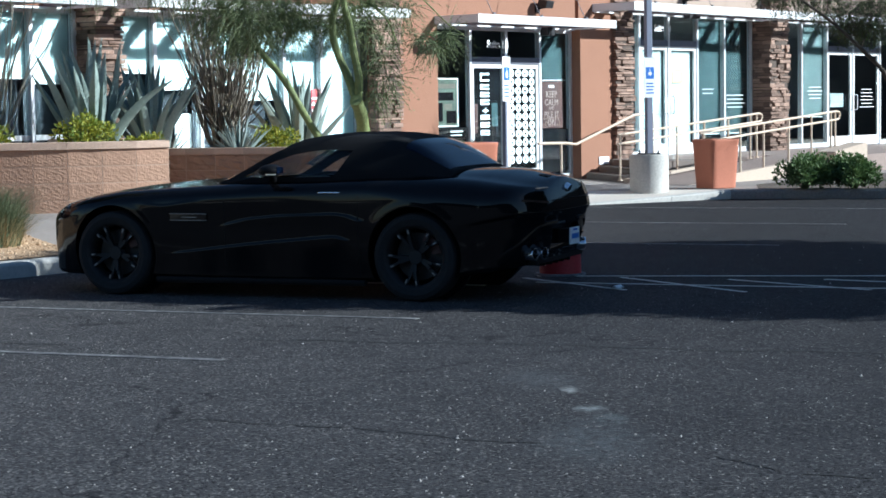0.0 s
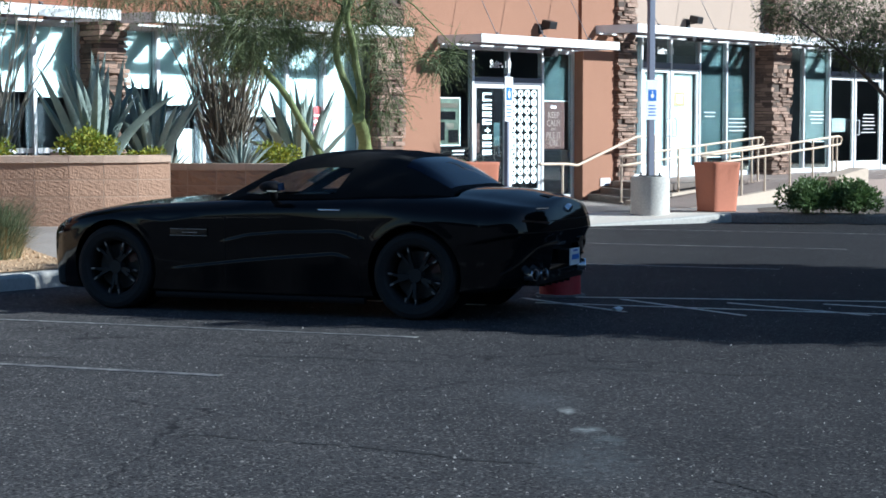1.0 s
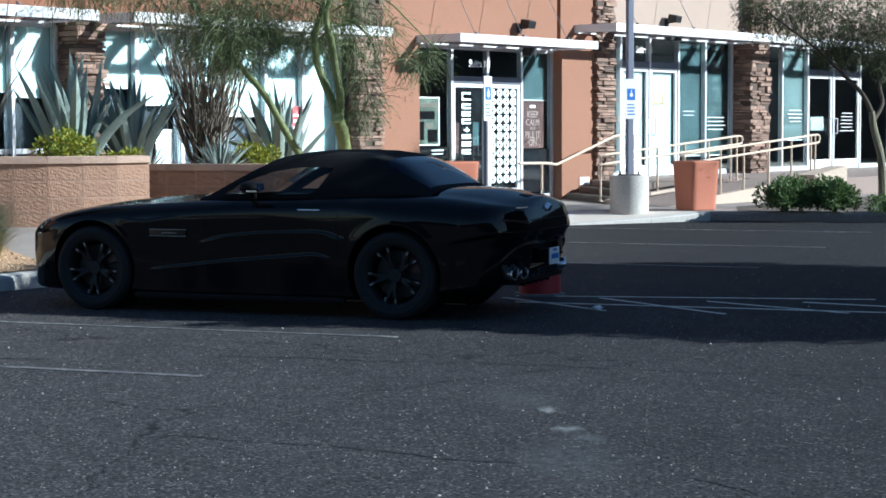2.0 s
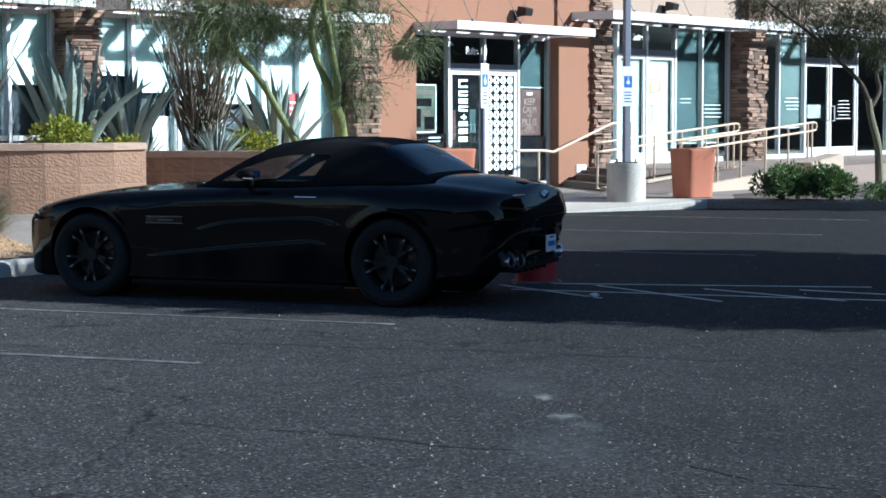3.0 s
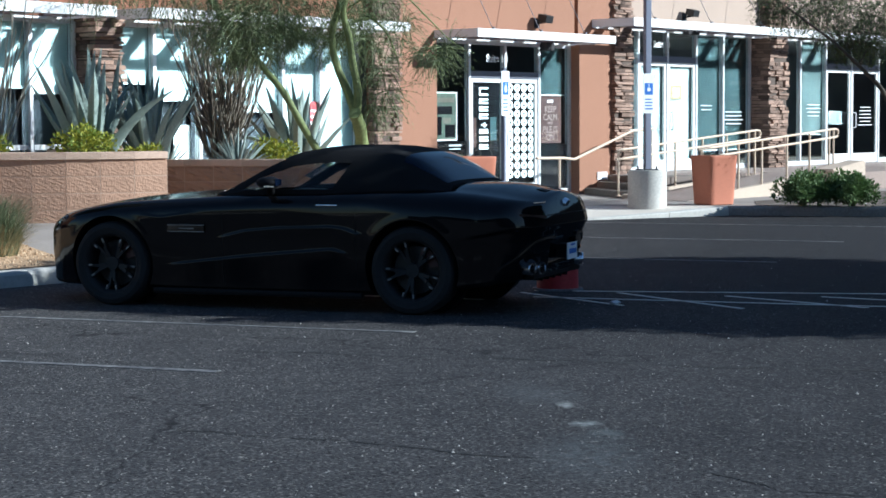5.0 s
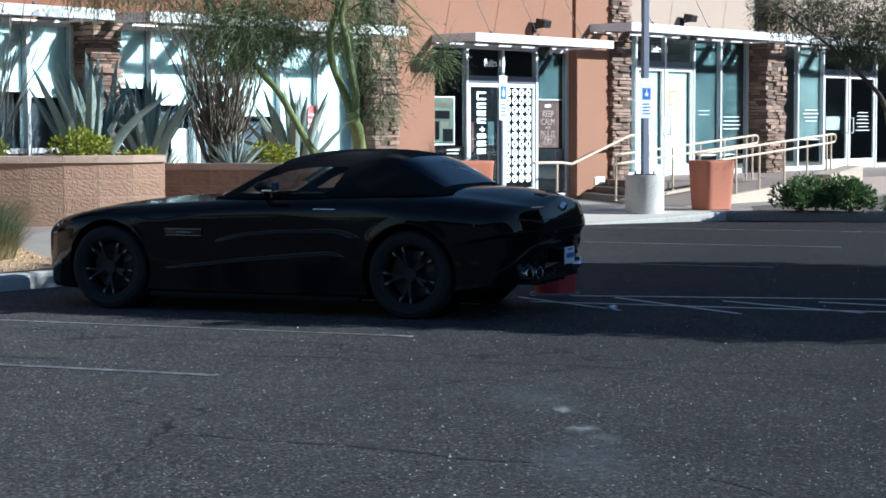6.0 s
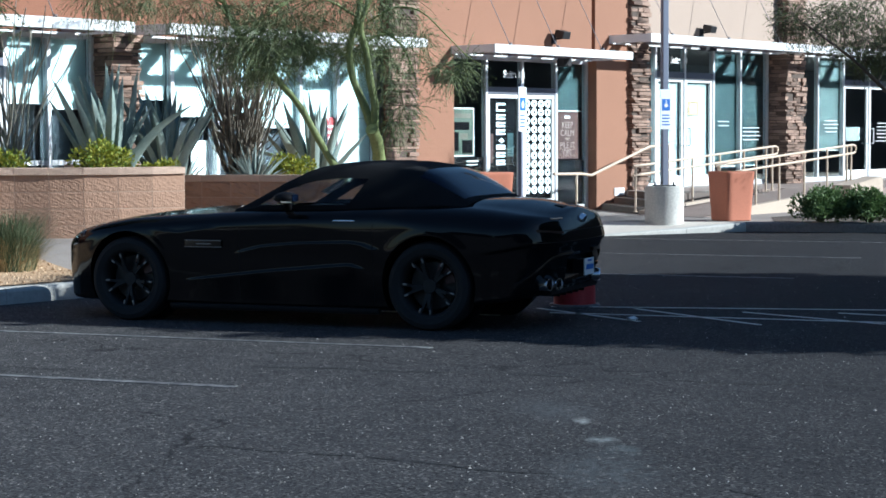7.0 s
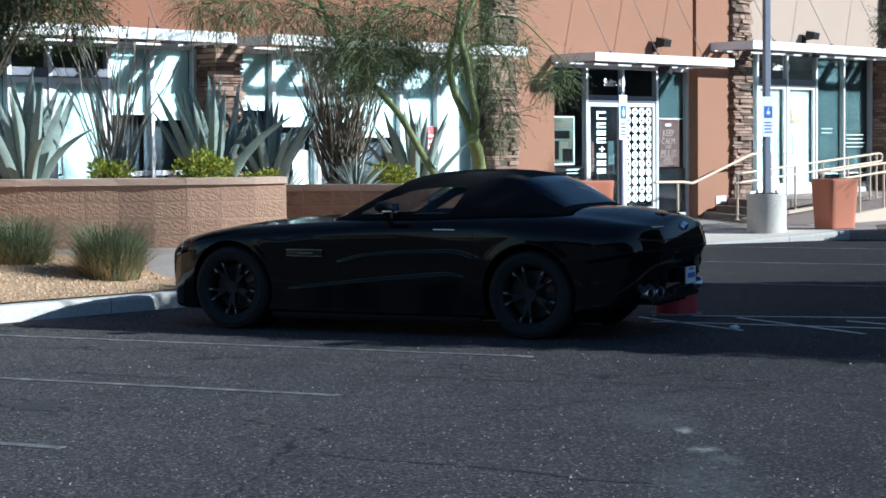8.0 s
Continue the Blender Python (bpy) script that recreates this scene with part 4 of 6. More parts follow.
    for x in (1.35, -1.37):
        for s in (1, -1):
            wheel = None
            for nm, me in kinds:
                ob = new(nm if nm != "tyre" else "wheel", me)
                if wheel is None:
                    wheel = ob
                    ob.parent = car
                    ob.matrix_local = pose(x, s * 0.805, 0.352, 0, 17 if x > 0 else 9, 0 if s > 0 else 180)
                elif nm == "rim_glint":
                    for k in range(10):
                        ob = ob if k == 0 else new(nm, me)
                        ob.parent = wheel
                        ob.matrix_local = Matrix.Rotation(-2 * math.pi * (k // 2) / 5 - (0.215 if k % 2 else -0.215), 4, "Y")
                else:
                    ob.parent = wheel
    # wheel housings, dark
    for x in (1.35, -1.37):
        for s in (1, -1):
            bm = bmesh.new()
            add_tube(bm, (x, s * 0.60, 0.36), (x, s * 0.64, 0.36), 0.40, seg=32)
            part("wheel_housing", bm, TRIM, car)
    # rear: lid line, lamps, badge, plate, pipes, lower trim
    stations = [-1.9 - 0.4845 * math.sin(math.pi / 2 * i / 240) for i in range(-40, 241)]
    ends = [(x, body_width(x), curve_through(BX, BB, x), curve_through(BX, BS, x), ease(-1.9, -2.36, x)) for x in stations]

    def rear_at(y, z):
        """Where the tail's skin stands at that distance from the centre line and that height."""
        if abs(y) < 0.2:
            return -2.384 + tail_shift(z)
        x, w, zb, zs, tail = min(ends, key=lambda e: abs(flank(e[0], z, e[2], e[3], e[1]) - abs(y)))
        return x + tail * tail_shift(z)

    def strip(points, h, proud=0.004, thick=0.02):
        bm = bmesh.new()
        rows_v = []
        for y, z in points:
            x = rear_at(y, z)
            rows_v.append([bm.verts.new(v) for v in ((x - proud, y, z - h / 2), (x - proud, y, z + h / 2), (x + thick, y, z + h / 2), (x + thick, y, z - h / 2))])
        for u, v in zip(rows_v, rows_v[1:]):
            for k in range(4):
                bm.faces.new((u[k], u[(k + 1) % 4], v[(k + 1) % 4], v[k]))
        bm.faces.new(rows_v[0][::-1])
        bm.faces.new(rows_v[-1])
        return bm

    part("lid_seam", strip([(-0.48 + 0.06 * k, 0.782) for k in range(17)], 0.007, 0.001), TRIM, car)
    for s in (1, -1):
        part("tail_lamp", strip([(s * (0.50 + 0.025 * k), 0.765 + 0.002 * k) for k in range(14)], 0.028, 0.001), LAMP_RED, car, "dark narrow tail lamp")
        part("bumper_trim", strip([(s * y, z) for y, z in ((0.28, 0.602), (0.36, 0.604), (0.44, 0.602), (0.52, 0.596), (0.60, 0.584), (0.66, 0.566), (0.72, 0.530), (0.78, 0.478), (0.83, 0.425), (0.865, 0.372))], 0.022, 0.016), PAINT, car)
        part("bumper_vent", strip([(s * (0.52 + 0.04 * k), 0.468) for k in range(6)], 0.016, 0.012), PAINT, car)
        turn = pose(-2.262, 0.61 if s > 0 else -0.545, 0.370, 0, 0, -s * 18)
        for dy in (-0.062, 0.062):
            bm = bmesh.new()
            seg = 28
            prof = [(0.052, 0.20), (0.052, -0.055), (0.049, -0.064), (0.043, -0.064), (0.039, -0.050), (0.038, 0.12)]
            rows_v = [[bm.verts.new(turn @ Vector((px, dy + p * math.cos(a), p * 0.95 * math.sin(a)))) for p, px in prof] for a in (2 * math.pi * k / seg for k in range(seg))]
            for k in range(seg):
                a, b = rows_v[k], rows_v[(k + 1) % seg]
                for i in range(5):
                    bm.faces.new((a[i], a[i + 1], b[i + 1], b[i]))
            part("exhaust_pipe", bm, CHROME, car, "chrome exhaust pipe")
    bm = bmesh.new()
    add_box(bm, -2.28, -1.9, -0.62, 0.62, 0.275, 0.34, bevel=0.02)
    for k in range(-2, 3):
        add_box(bm, -2.26, -2.0, k * 0.16 - 0.008, k * 0.16 + 0.008, 0.25, 0.30)
    part("diffuser", bm, TRIM, car)
    box_part("plate_mount", car, TRIM, -2.38, -2.28, -0.15, 0.08, 0.42, 0.53)
    plate = box_part("number_plate", car, SIGN_WHITE, -2.392, -2.38, -0.17, 0.07, 0.405, 0.54, 0.004, "white number plate with a blue design")
    box_part("plate_bar", plate, SIGN_BLUE, -2.396, -2.3925, -0.14, 0.04, 0.45, 0.49)
    box_part("plate_bar", plate, SIGN_BLUE, -2.396, -2.3925, -0.10, 0.0, 0.515, 0.53)
    bm = bmesh.new()
    add_tube(bm, (-2.360, 0.0, 0.848), (-2.325, 0.0, 0.868), 0.045, seg=28)
    part("badge", bm, CHROME, car, "round chrome badge")
    part("model_badge", strip([(0.44 + 0.03 * k, 0.884) for k in range(7)], 0.010, 0.003), CHROME, car)
    bm = bmesh.new()
    add_box(bm, -0.04, 0.04, -0.21, 0.21, -0.010, 0.006, pose(-2.21, 0, 0.966, 0, -11, 0), 0.004)
    part("high_brake_lamp", bm, TRIM, car)
    # flanks: handles, vents, mirrors, sills, headlamps
    for s in (1, -1):
        bm = bmesh.new()
        add_box(bm, -0.74, -0.55, s * 0.922 - 0.012, s * 0.922 + 0.010, 0.855, 0.866, bevel=0.005)
        part("door_handle", bm, CHROME, car, "chrome flush door handle")
        vent = box_part("wing_vent", car, PAINT, 0.46, 0.80, s * 0.922 - 0.008, s * 0.922 + 0.012, 0.628, 0.692, 0.004)
        for z in (0.632, 0.685):
            box_part("vent_strip", vent, ACCENT, 0.46, 0.80, s * 0.932 - 0.004, s * 0.932 + 0.004, z - 0.0025, z + 0.0025)
        box_part("vent_badge", vent, ACCENT, 0.55, 0.69, s * 0.932 - 0.003, s * 0.932 + 0.003, 0.654, 0.660)
        bm = bmesh.new()
        bmesh.ops.create_uvsphere(bm, u_segments=20, v_segments=14, radius=1.0, matrix=pose(-0.155, s * 0.965, 1.04) @ Matrix.Diagonal((0.105, 0.095, 0.050, 1)))
        for v in bm.verts:
            v.co.x = max(v.co.x, -0.235)
        add_tube(bm, (-0.10, s * 0.82, 0.955), (-0.14, s * 0.93, 1.02), 0.034, seg=12)
        mirror = part("wing_mirror", bm, TRIM, car, smooth=True)
        box_part("mirror_glass", mirror, REAR_GLASS, -0.240, -0.233, s * 0.965 - 0.055, s * 0.965 + 0.055, 1.015, 1.07, 0.003)
        box_part("mirror_strip", mirror, CHROME, -0.24, -0.15, s * 1.045 - 0.004, s * 1.045 + 0.004, 1.004, 1.016)
        bm = bmesh.new()
        add_box(bm, -0.95, 0.95, s * 0.90 - 0.03, s * 0.90 + 0.03, 0.115, 0.165, bevel=0.02)
        part("side_sill", bm, TRIM, car)
        bm = bmesh.new()
        add_box(bm, -0.15, 0.15, -0.03, 0.045, -0.04, 0.04, pose(1.905, s * 0.735, 0.662, 0, 22, -s * 38), 0.03)
        part("headlamp", bm, LAMP_CLEAR, car, "smoked headlamp", smooth=True)
        # door shut lines
        for x in (0.30, -0.90):
            bm = bmesh.new()
            yy = [(z, y) for y, z, _ in body_ring(x) if 0.2 < z < 0.93 and y > 0.5][::6]
            for (za, ya), (zb, yb) in zip(yy, yy[1:]):
                add_tube(bm, (x, s * (ya - 0.002), za), (x, s * (yb - 0.002), zb), 0.004, seg=5)
            part("shut_line", bm, TRIM, car)
    bm = bmesh.new()
    add_box(bm, 2.0, 2.235, -0.34, 0.34, 0.24, 0.58, bevel=0.06)
    part("grille", bm, TRIM, car)
    for y in (0.36, -0.36):
        bm = bmesh.new()
        add_box(bm, -0.62, -0.10, y - 0.24, y + 0.24, 0.42, 0.58, bevel=0.05)
        add_box(bm, -0.85, -0.62, y - 0.23, y + 0.23, 0.45, 1.02, pose(0, 0, 0), 0.07)
        add_box(bm, -0.84, -0.70, y - 0.12, y + 0.12, 0.98, 1.14, bevel=0.05)
        part("seat", bm, LEATHER, car, "black leather seat", smooth=True)
    bm = bmesh.new()
    add_box(bm, 0.02, 0.42, -0.68, 0.68, 0.70, 0.94, bevel=0.06)
    part("dashboard", bm, LEATHER, car)
    bm = bmesh.new()
    add_box(bm, -1.0, 0.28, -0.70, 0.70, 0.40, 0.43)
    part("cabin_floor", bm, LEATHER, car)
    car.matrix_world = pose(12.10, 11.05, 0, 0, 0, 106.9)
    return car


make_car()


# ---- plants ----
AGAVE = material("agave_leaf", (0.27, 0.335, 0.30), 0.6, vary=0.18, scale=2, fine=30, bump=0.1, piece=0.18, spec=0.4)
YUCCA = material("blue_yucca_leaf", (0.25, 0.31, 0.29), 0.6, vary=0.15, piece=0.15)
CANE = material("ocotillo_cane", (0.30, 0.275, 0.22), 0.85, vary=0.35, scale=12, fine=60, bump=0.6, bump_scale=50, piece=0.25)
THICKET = material("grey_brown_cane", (0.19, 0.165, 0.13), 0.85, vary=0.35, scale=12, fine=60, bump=0.6, bump_scale=50, piece=0.35)
BARK = material("palo_verde_bark", (0.20, 0.235, 0.085), 0.7, vary=0.3, scale=3, fine=25, bump=0.3, bump_scale=30)
PALE_BARK = material("grey_green_bark", (0.17, 0.16, 0.10), 0.85, vary=0.3, scale=4, fine=30, bump=0.4)
DARK_BARK = material("mesquite_bark", (0.07, 0.055, 0.04), 0.9, vary=0.3, scale=5, fine=40, bump=0.6)
TWIG = material("palo_verde_twig", (0.13, 0.15, 0.07), 0.8, vary=0.3)
PALO_LEAF = island_material("palo_verde_leaf", (0.085, 0.13, 0.05), (0.25, 0.31, 0.14), trans=0.4)
MESQUITE_LEAF = island_material("mesquite_leaf", (0.045, 0.075, 0.025), (0.13, 0.17, 0.065), trans=0.3)
LIME_LEAF = island_material("lime_shrub_leaf", (0.10, 0.16, 0.018), (0.36, 0.34, 0.035), trans=0.25)
HEDGE_LEAF = island_material("hedge_leaf", (0.05, 0.10, 0.03), (0.16, 0.23, 0.08), trans=0.2)
GRASS_GREEN = island_material("grass_green", (0.065, 0.09, 0.042), (0.17, 0.195, 0.105), trans=0.25)
GRASS_DRY = island_material("grass_dry", (0.34, 0.25, 0.12), (0.50, 0.40, 0.22), trans=0.2)
GRAVEL_STONE = island_material("gravel_stone", (0.30, 0.18, 0.095), (0.60, 0.44, 0.29), rough=0.9, spec=0.2)
CHIP = island_material("loose_chip", (0.14, 0.135, 0.13), (0.45, 0.43, 0.40), rough=0.9, spec=0.2)


def limb(bm, pts, radii, seg=10):
    """A tapering round limb through points."""
    pts = [Vector(p) for p in pts]
    rings = []
    up = Vector((0.3, 0.2, 1)).normalized()
    for i, p in enumerate(pts):
        d = (pts[min(i + 1, len(pts) - 1)] - pts[max(i - 1, 0)]).normalized()
        a = d.cross(up)
        if a.length < 0.1:
            a = d.cross(Vector((1, 0, 0)))
        a.normalize()
        b = d.cross(a)
        rings.append([bm.verts.new(p + (a * math.cos(2 * math.pi * k / seg) + b * math.sin(2 * math.pi * k / seg)) * radii[i]) for k in range(seg)])
    for a, b in zip(rings, rings[1:]):
        for k in range(seg):
            bm.faces.new((a[k], a[(k + 1) % seg], b[(k + 1) % seg], b[k]))
    bm.faces.new(rings[-1])
    bm.faces.new(rings[0][::-1])


def bend(pts, n):
    """Points spread evenly over a smooth curve through pts."""
    pts = [Vector(p) for p in pts]
    ext = [2 * pts[0] - pts[1]] + pts + [2 * pts[-1] - pts[-2]]
    out = []
    for i in range(1, len(ext) - 2):
        p0, p1, p2, p3 = ext[i - 1:i + 3]
        for k in range(n):
            t = k / n
            out.append(0.5 * ((2 * p1) + (p2 - p0) * t + (2 * p0 - 5 * p1 + 4 * p2 - p3) * t * t + (3 * p1 - p0 - 3 * p2 + p3) * t ** 3))
    out.append(pts[-1])
    return out


def raw_mesh(name, verts, faces, mat, smooth=False):
    me = bpy.data.meshes.new(name)
    me.from_pydata(verts, [], faces)
    me.materials.append(mat)
    if smooth:
        me.polygons.foreach_set("use_smooth", [True] * len(me.polygons))
    me.update()
    return me


def raw_part(name, verts, faces, mat, parent, label=""):
    ob = new(name, raw_mesh(name, verts, faces, mat))
    ob.parent = parent
    return tagged(ob, label)


def leaf_quad(verts, faces, p, d, n, length, width):
    """A small pointed leaf from p along d, with a fold."""
    s = d.cross(n).normalized() * width / 2
    i = len(verts)
    m = p + d * length * 0.45
    verts += [tuple(p), tuple(m + s + n * width * 0.12), tuple(p + d * length), tuple(m - s + n * width * 0.12), tuple(m)]
    faces += [(i, i + 4, i + 1), (i + 1, i + 4, i + 2), (i, i + 3, i + 4), (i + 3, i + 2, i + 4)]


def rand_dir(rnd):
    while True:
        v = Vector((rnd.uniform(-1, 1), rnd.uniform(-1, 1), rnd.uniform(-1, 1)))
        if 0.05 < v.length < 1:
            return v.normalized()


def blade_mesh(name, mat, curl, seed, width=0.12, segs=8):
    """A thick succulent blade one metre long: hollow above, pointed, curling outwards."""
    rnd = random.Random(seed)
    bm = bmesh.new()
    rows_v = []
    for i in range(segs + 1):
        t = i / segs
        w = width * (0.75 + 0.9 * t - 0.4 * t * t) * (1 - t ** 2.6) * 0.72 + 0.002
        th = 0.030 * (1 - t) + 0.004
        x = curl * t * t + rnd.uniform(-0.004, 0.004)
        z = t * (1 - 0.18 * abs(curl) * t)
        hollow = 0.42 * w
        rows_v.append([bm.verts.new(v) for v in ((x - hollow, -w / 2, z), (x - hollow * 0.42, -w * 0.28, z), (x + 0.006, 0, z), (x - hollow * 0.42, w * 0.28, z), (x - hollow, w / 2, z), (x - hollow * 0.3 + th, w * 0.25, z), (x + th * 1.2, 0, z), (x - hollow * 0.3 + th, -w * 0.25, z))])
    for a, b in zip(rows_v, rows_v[1:]):
        for k in range(8):
            bm.faces.new((a[k], a[(k + 1) % 8], b[(k + 1) % 8], b[k]))
    bm.faces.new(rows_v[-1])
    bm.faces.new(rows_v[0][::-1])
    return mesh_of(name, bm, mat, True)


AGAVE_BLADES = [blade_mesh("leaf", AGAVE, c, i, 0.165) for i, c in enumerate((0.02, 0.10, -0.06, 0.22, 0.42))]
YUCCA_BLADES = [blade_mesh("leaf", YUCCA, c, i + 20, 0.075, 5) for i, c in enumerate((0.0, 0.06, 0.12))]


def agave(x, y, z, height, count, seed, label, spread=1.0, name="agave", blades=None, floor=12, stout=1.0):
    rnd = random.Random(seed)
    top = thing(name, label, "agave" if name == "agave" else "yucca", (x, y, z))
    bm = bmesh.new()
    add_tube(bm, (0, 0, -0.06), (0, 0, 0.16 * height), 0.075 * height, 0.03, 12)
    part("core", bm, AGAVE if name == "agave" else YUCCA, top, smooth=True)
    for i in range(count):
        f = i / max(1, count - 1)
        lean = spread * (4 + 44 * f ** 1.4) + rnd.uniform(-10, 10)
        lean = min(lean, 90 - floor)
        a = i * 137.5 + rnd.uniform(-15, 15)
        L = height * (1.0 - 0.12 * f) * rnd.uniform(0.70, 1.06)
        set_ = blades or AGAVE_BLADES
        me = set_[min(len(set_) - 1, int(rnd.random() * (2.2 + 2.6 * f)))]
        ob = new("leaf", me)
        ob.parent = top
        ob.matrix_local = pose(0, 0, 0.02, 0, 0, a) @ pose((0.03 + 0.13 * f) * height, 0, 0, 0, lean, 0) @ Matrix.Diagonal((L, L * 1.15 * stout, L, 1))
    return top


def ocotillo(x, y, z, height, count, seed, label, spread=14.0, thick=0.016, twiggy=0, mat=None):
    rnd = random.Random(seed)
    top = thing("ocotillo", label, "shrub", (x, y, z))
    shapes = []
    for k in range(7):
        bm = bmesh.new()
        w1, w2 = rnd.uniform(-0.06, 0.06), rnd.uniform(-0.06, 0.06)
        pts = [(0, 0, -0.03)] + [(w1 * math.sin(t * 3.1) + 0.02 * math.sin(t * 9 + k), w2 * math.sin(t * 2.6 + 1) + 0.015 * math.sin(t * 11 + k), t) for t in (0.12, 0.28, 0.45, 0.62, 0.8, 1.0)]
        pts = bend(pts, 2)
        limb(bm, pts, [0.012 * (1 - 0.65 * i / len(pts)) for i in range(len(pts))], 6)
        for j in range(twiggy):
            t = rnd.uniform(0.3, 0.85)
            p = pts[int(t * (len(pts) - 1))]
            d = Vector((rnd.uniform(-1, 1), rnd.uniform(-1, 1), rnd.uniform(0.5, 1.6))).normalized()
            limb(bm, [p, p + d * 0.1, p + d * 0.2 + Vector((0, 0, 0.06))], [0.006, 0.005, 0.003], 5)
        shapes.append(mesh_of("cane", bm, mat or CANE, True))
    for i in range(count):
        ob = new("cane", rnd.choice(shapes))
        ob.parent = top
        a, lean = rnd.uniform(0, 360), spread * math.sqrt(rnd.random()) * 1.25
        L = height * rnd.uniform(0.68, 1.05)
        s = thick / 0.012 * rnd.uniform(0.7, 1.2)
        r0 = 0.13 * math.sqrt(rnd.random()) * height / 2
        ob.matrix_local = pose(r0 * math.cos(radians(a)), r0 * math.sin(radians(a)), 0, 0, 0, a) @ pose(0, 0, 0, 0, lean, rnd.uniform(0, 360)) @ Matrix.Diagonal((s, s, L, 1))
    return top


def leafy_shrub(name, x, y, z, rx, ry, h, leaves, mat, seed, label, size=0.05, category="shrub"):
    """A low mound of separate leaves over branching stems, with an uneven outline."""
    rnd = random.Random(seed)
    top = thing(name, label, category, (x, y, z))
    bm = bmesh.new()
    lumps = []
    for i in range(20):
        a, r = rnd.uniform(0, 2 * math.pi), math.sqrt(rnd.random()) * 0.8
        tip = Vector((rx * r * math.cos(a), ry * r * math.sin(a), h * (0.22 + 0.58 * math.sqrt(1 - r * r)) * rnd.uniform(0.7, 1.1)))
        lumps.append((tip, rnd.uniform(0.22, 0.38) * min(rx, ry, h * 1.1)))
        limb(bm, bend([(0, 0, -0.04), tip * 0.5 + Vector((0, 0, 0.03)), tip], 3), [0.012, 0.011, 0.010, 0.008, 0.007, 0.006, 0.005], 5)
    part("stem", bm, TWIG, top)
    verts, faces = [], []
    for i in range(leaves):
        c, r = rnd.choice(lumps)
        d = rand_dir(rnd)
        p = c + d * r * rnd.uniform(0.6, 1.25)
        p.z = max(0.01, p.z * rnd.uniform(0.35, 1.0) if rnd.random() < 0.4 else p.z)
        e = (d + rand_dir(rnd) * 0.7 + Vector((0, 0, 0.35))).normalized()
        leaf_quad(verts, faces, p, e, rand_dir(rnd).cross(e).normalized(), size * rnd.uniform(0.6, 1.3), size * rnd.uniform(0.4, 0.7))
    raw_part("foliage", verts, faces, mat, top)
    return top


def grass_tuft(x, y, z, r, h, seed, label):
    rnd = random.Random(seed)
    top = thing("grass_clump", label, "grass", (x, y, z))
    for nm, mat, count, lo, hi in (("green_grass", GRASS_GREEN, 2300, 0.42, 1.05), ("dry_grass", GRASS_DRY, 1500, 0.22, 0.62)):
        verts, faces = [], []
        for i in range(count):
            a, rr = rnd.uniform(0, 2 * math.pi), r * 0.55 * math.sqrt(rnd.random())
            p = Vector((rr * math.cos(a), rr * math.sin(a), -0.02))
            b = a + rnd.uniform(-0.8, 0.8)
            L = h * rnd.uniform(lo, hi)
            out = (0.25 + 0.75 * rr / (0.55 * r)) * rnd.uniform(0.3, 1.15) * r * 0.85
            o = Vector((math.cos(b), math.sin(b), 0))
            s = Vector((-o.y, o.x, 0)) * 0.0035
            k = len(verts)
            for t in (0, 0.4, 0.75, 1.0):
                c = p + o * out * t * t + Vector((0, 0, L * (t - 0.18 * t ** 3)))
                w = 1 - 0.8 * t
                verts += [tuple(c - s * w), tuple(c + s * w)]
            faces += [(k, k + 1, k + 3, k + 2), (k + 2, k + 3, k + 5, k + 4), (k + 4, k + 5, k + 7, k + 6)]
        tagged(raw_part(nm, verts, faces, mat, top), kind="stuff")
    return top


def feather_foliage(tips, rnd, mat, parent, twig_mat, count, leaf, droop=0.5, reach=0.45, name="crown"):
    """Sprays of fine hanging twigs with tiny leaves about the ends of the limbs."""
    verts, faces, tv, tf = [], [], [], []
    for tip, rad in tips:
        tip = Vector(tip)
        for i in range(int(count)):
            d = rand_dir(rnd)
            p = tip + d * rad * rnd.random() ** 0.6
            go = (d * 0.8 + rand_dir(rnd) * 0.7 + Vector((0, 0, -droop))).normalized()
            L = reach * rnd.uniform(0.5, 1.2)
            k = len(tv)
            side = go.cross(rand_dir(rnd)).normalized() * 0.0035
            q = p + go * L * 0.5
            r = q + (go + Vector((0, 0, -droop * 0.6))).normalized() * L * 0.5
            tv += [tuple(p - side), tuple(p + side), tuple(q + side * 0.8), tuple(q - side * 0.8), tuple(r)]
            tf += [(k, k + 1, k + 2, k + 3), (k + 3, k + 2, k + 4)]
            for j in range(7):
                t = rnd.random()
                c = p.lerp(q, t * 2) if t < 0.5 else q.lerp(r, t * 2 - 1)
                e = (go + rand_dir(rnd) * 0.9).normalized()
                leaf_quad(verts, faces, c, e, rand_dir(rnd).cross(e).normalized(), leaf * rnd.uniform(0.6, 1.4), leaf * 0.42)
    crown = raw_part(name, verts, faces, mat, parent)
    tagged(raw_part("twig_spray", tv, tf, twig_mat, crown), kind="stuff")
    return crown


def ray_point(side, dist, z):
    """A point dist metres out from the lot's viewpoint; side: degrees to the right of north."""
    return Vector((dist * math.sin(radians(side)), dist * math.cos(radians(side)), z))


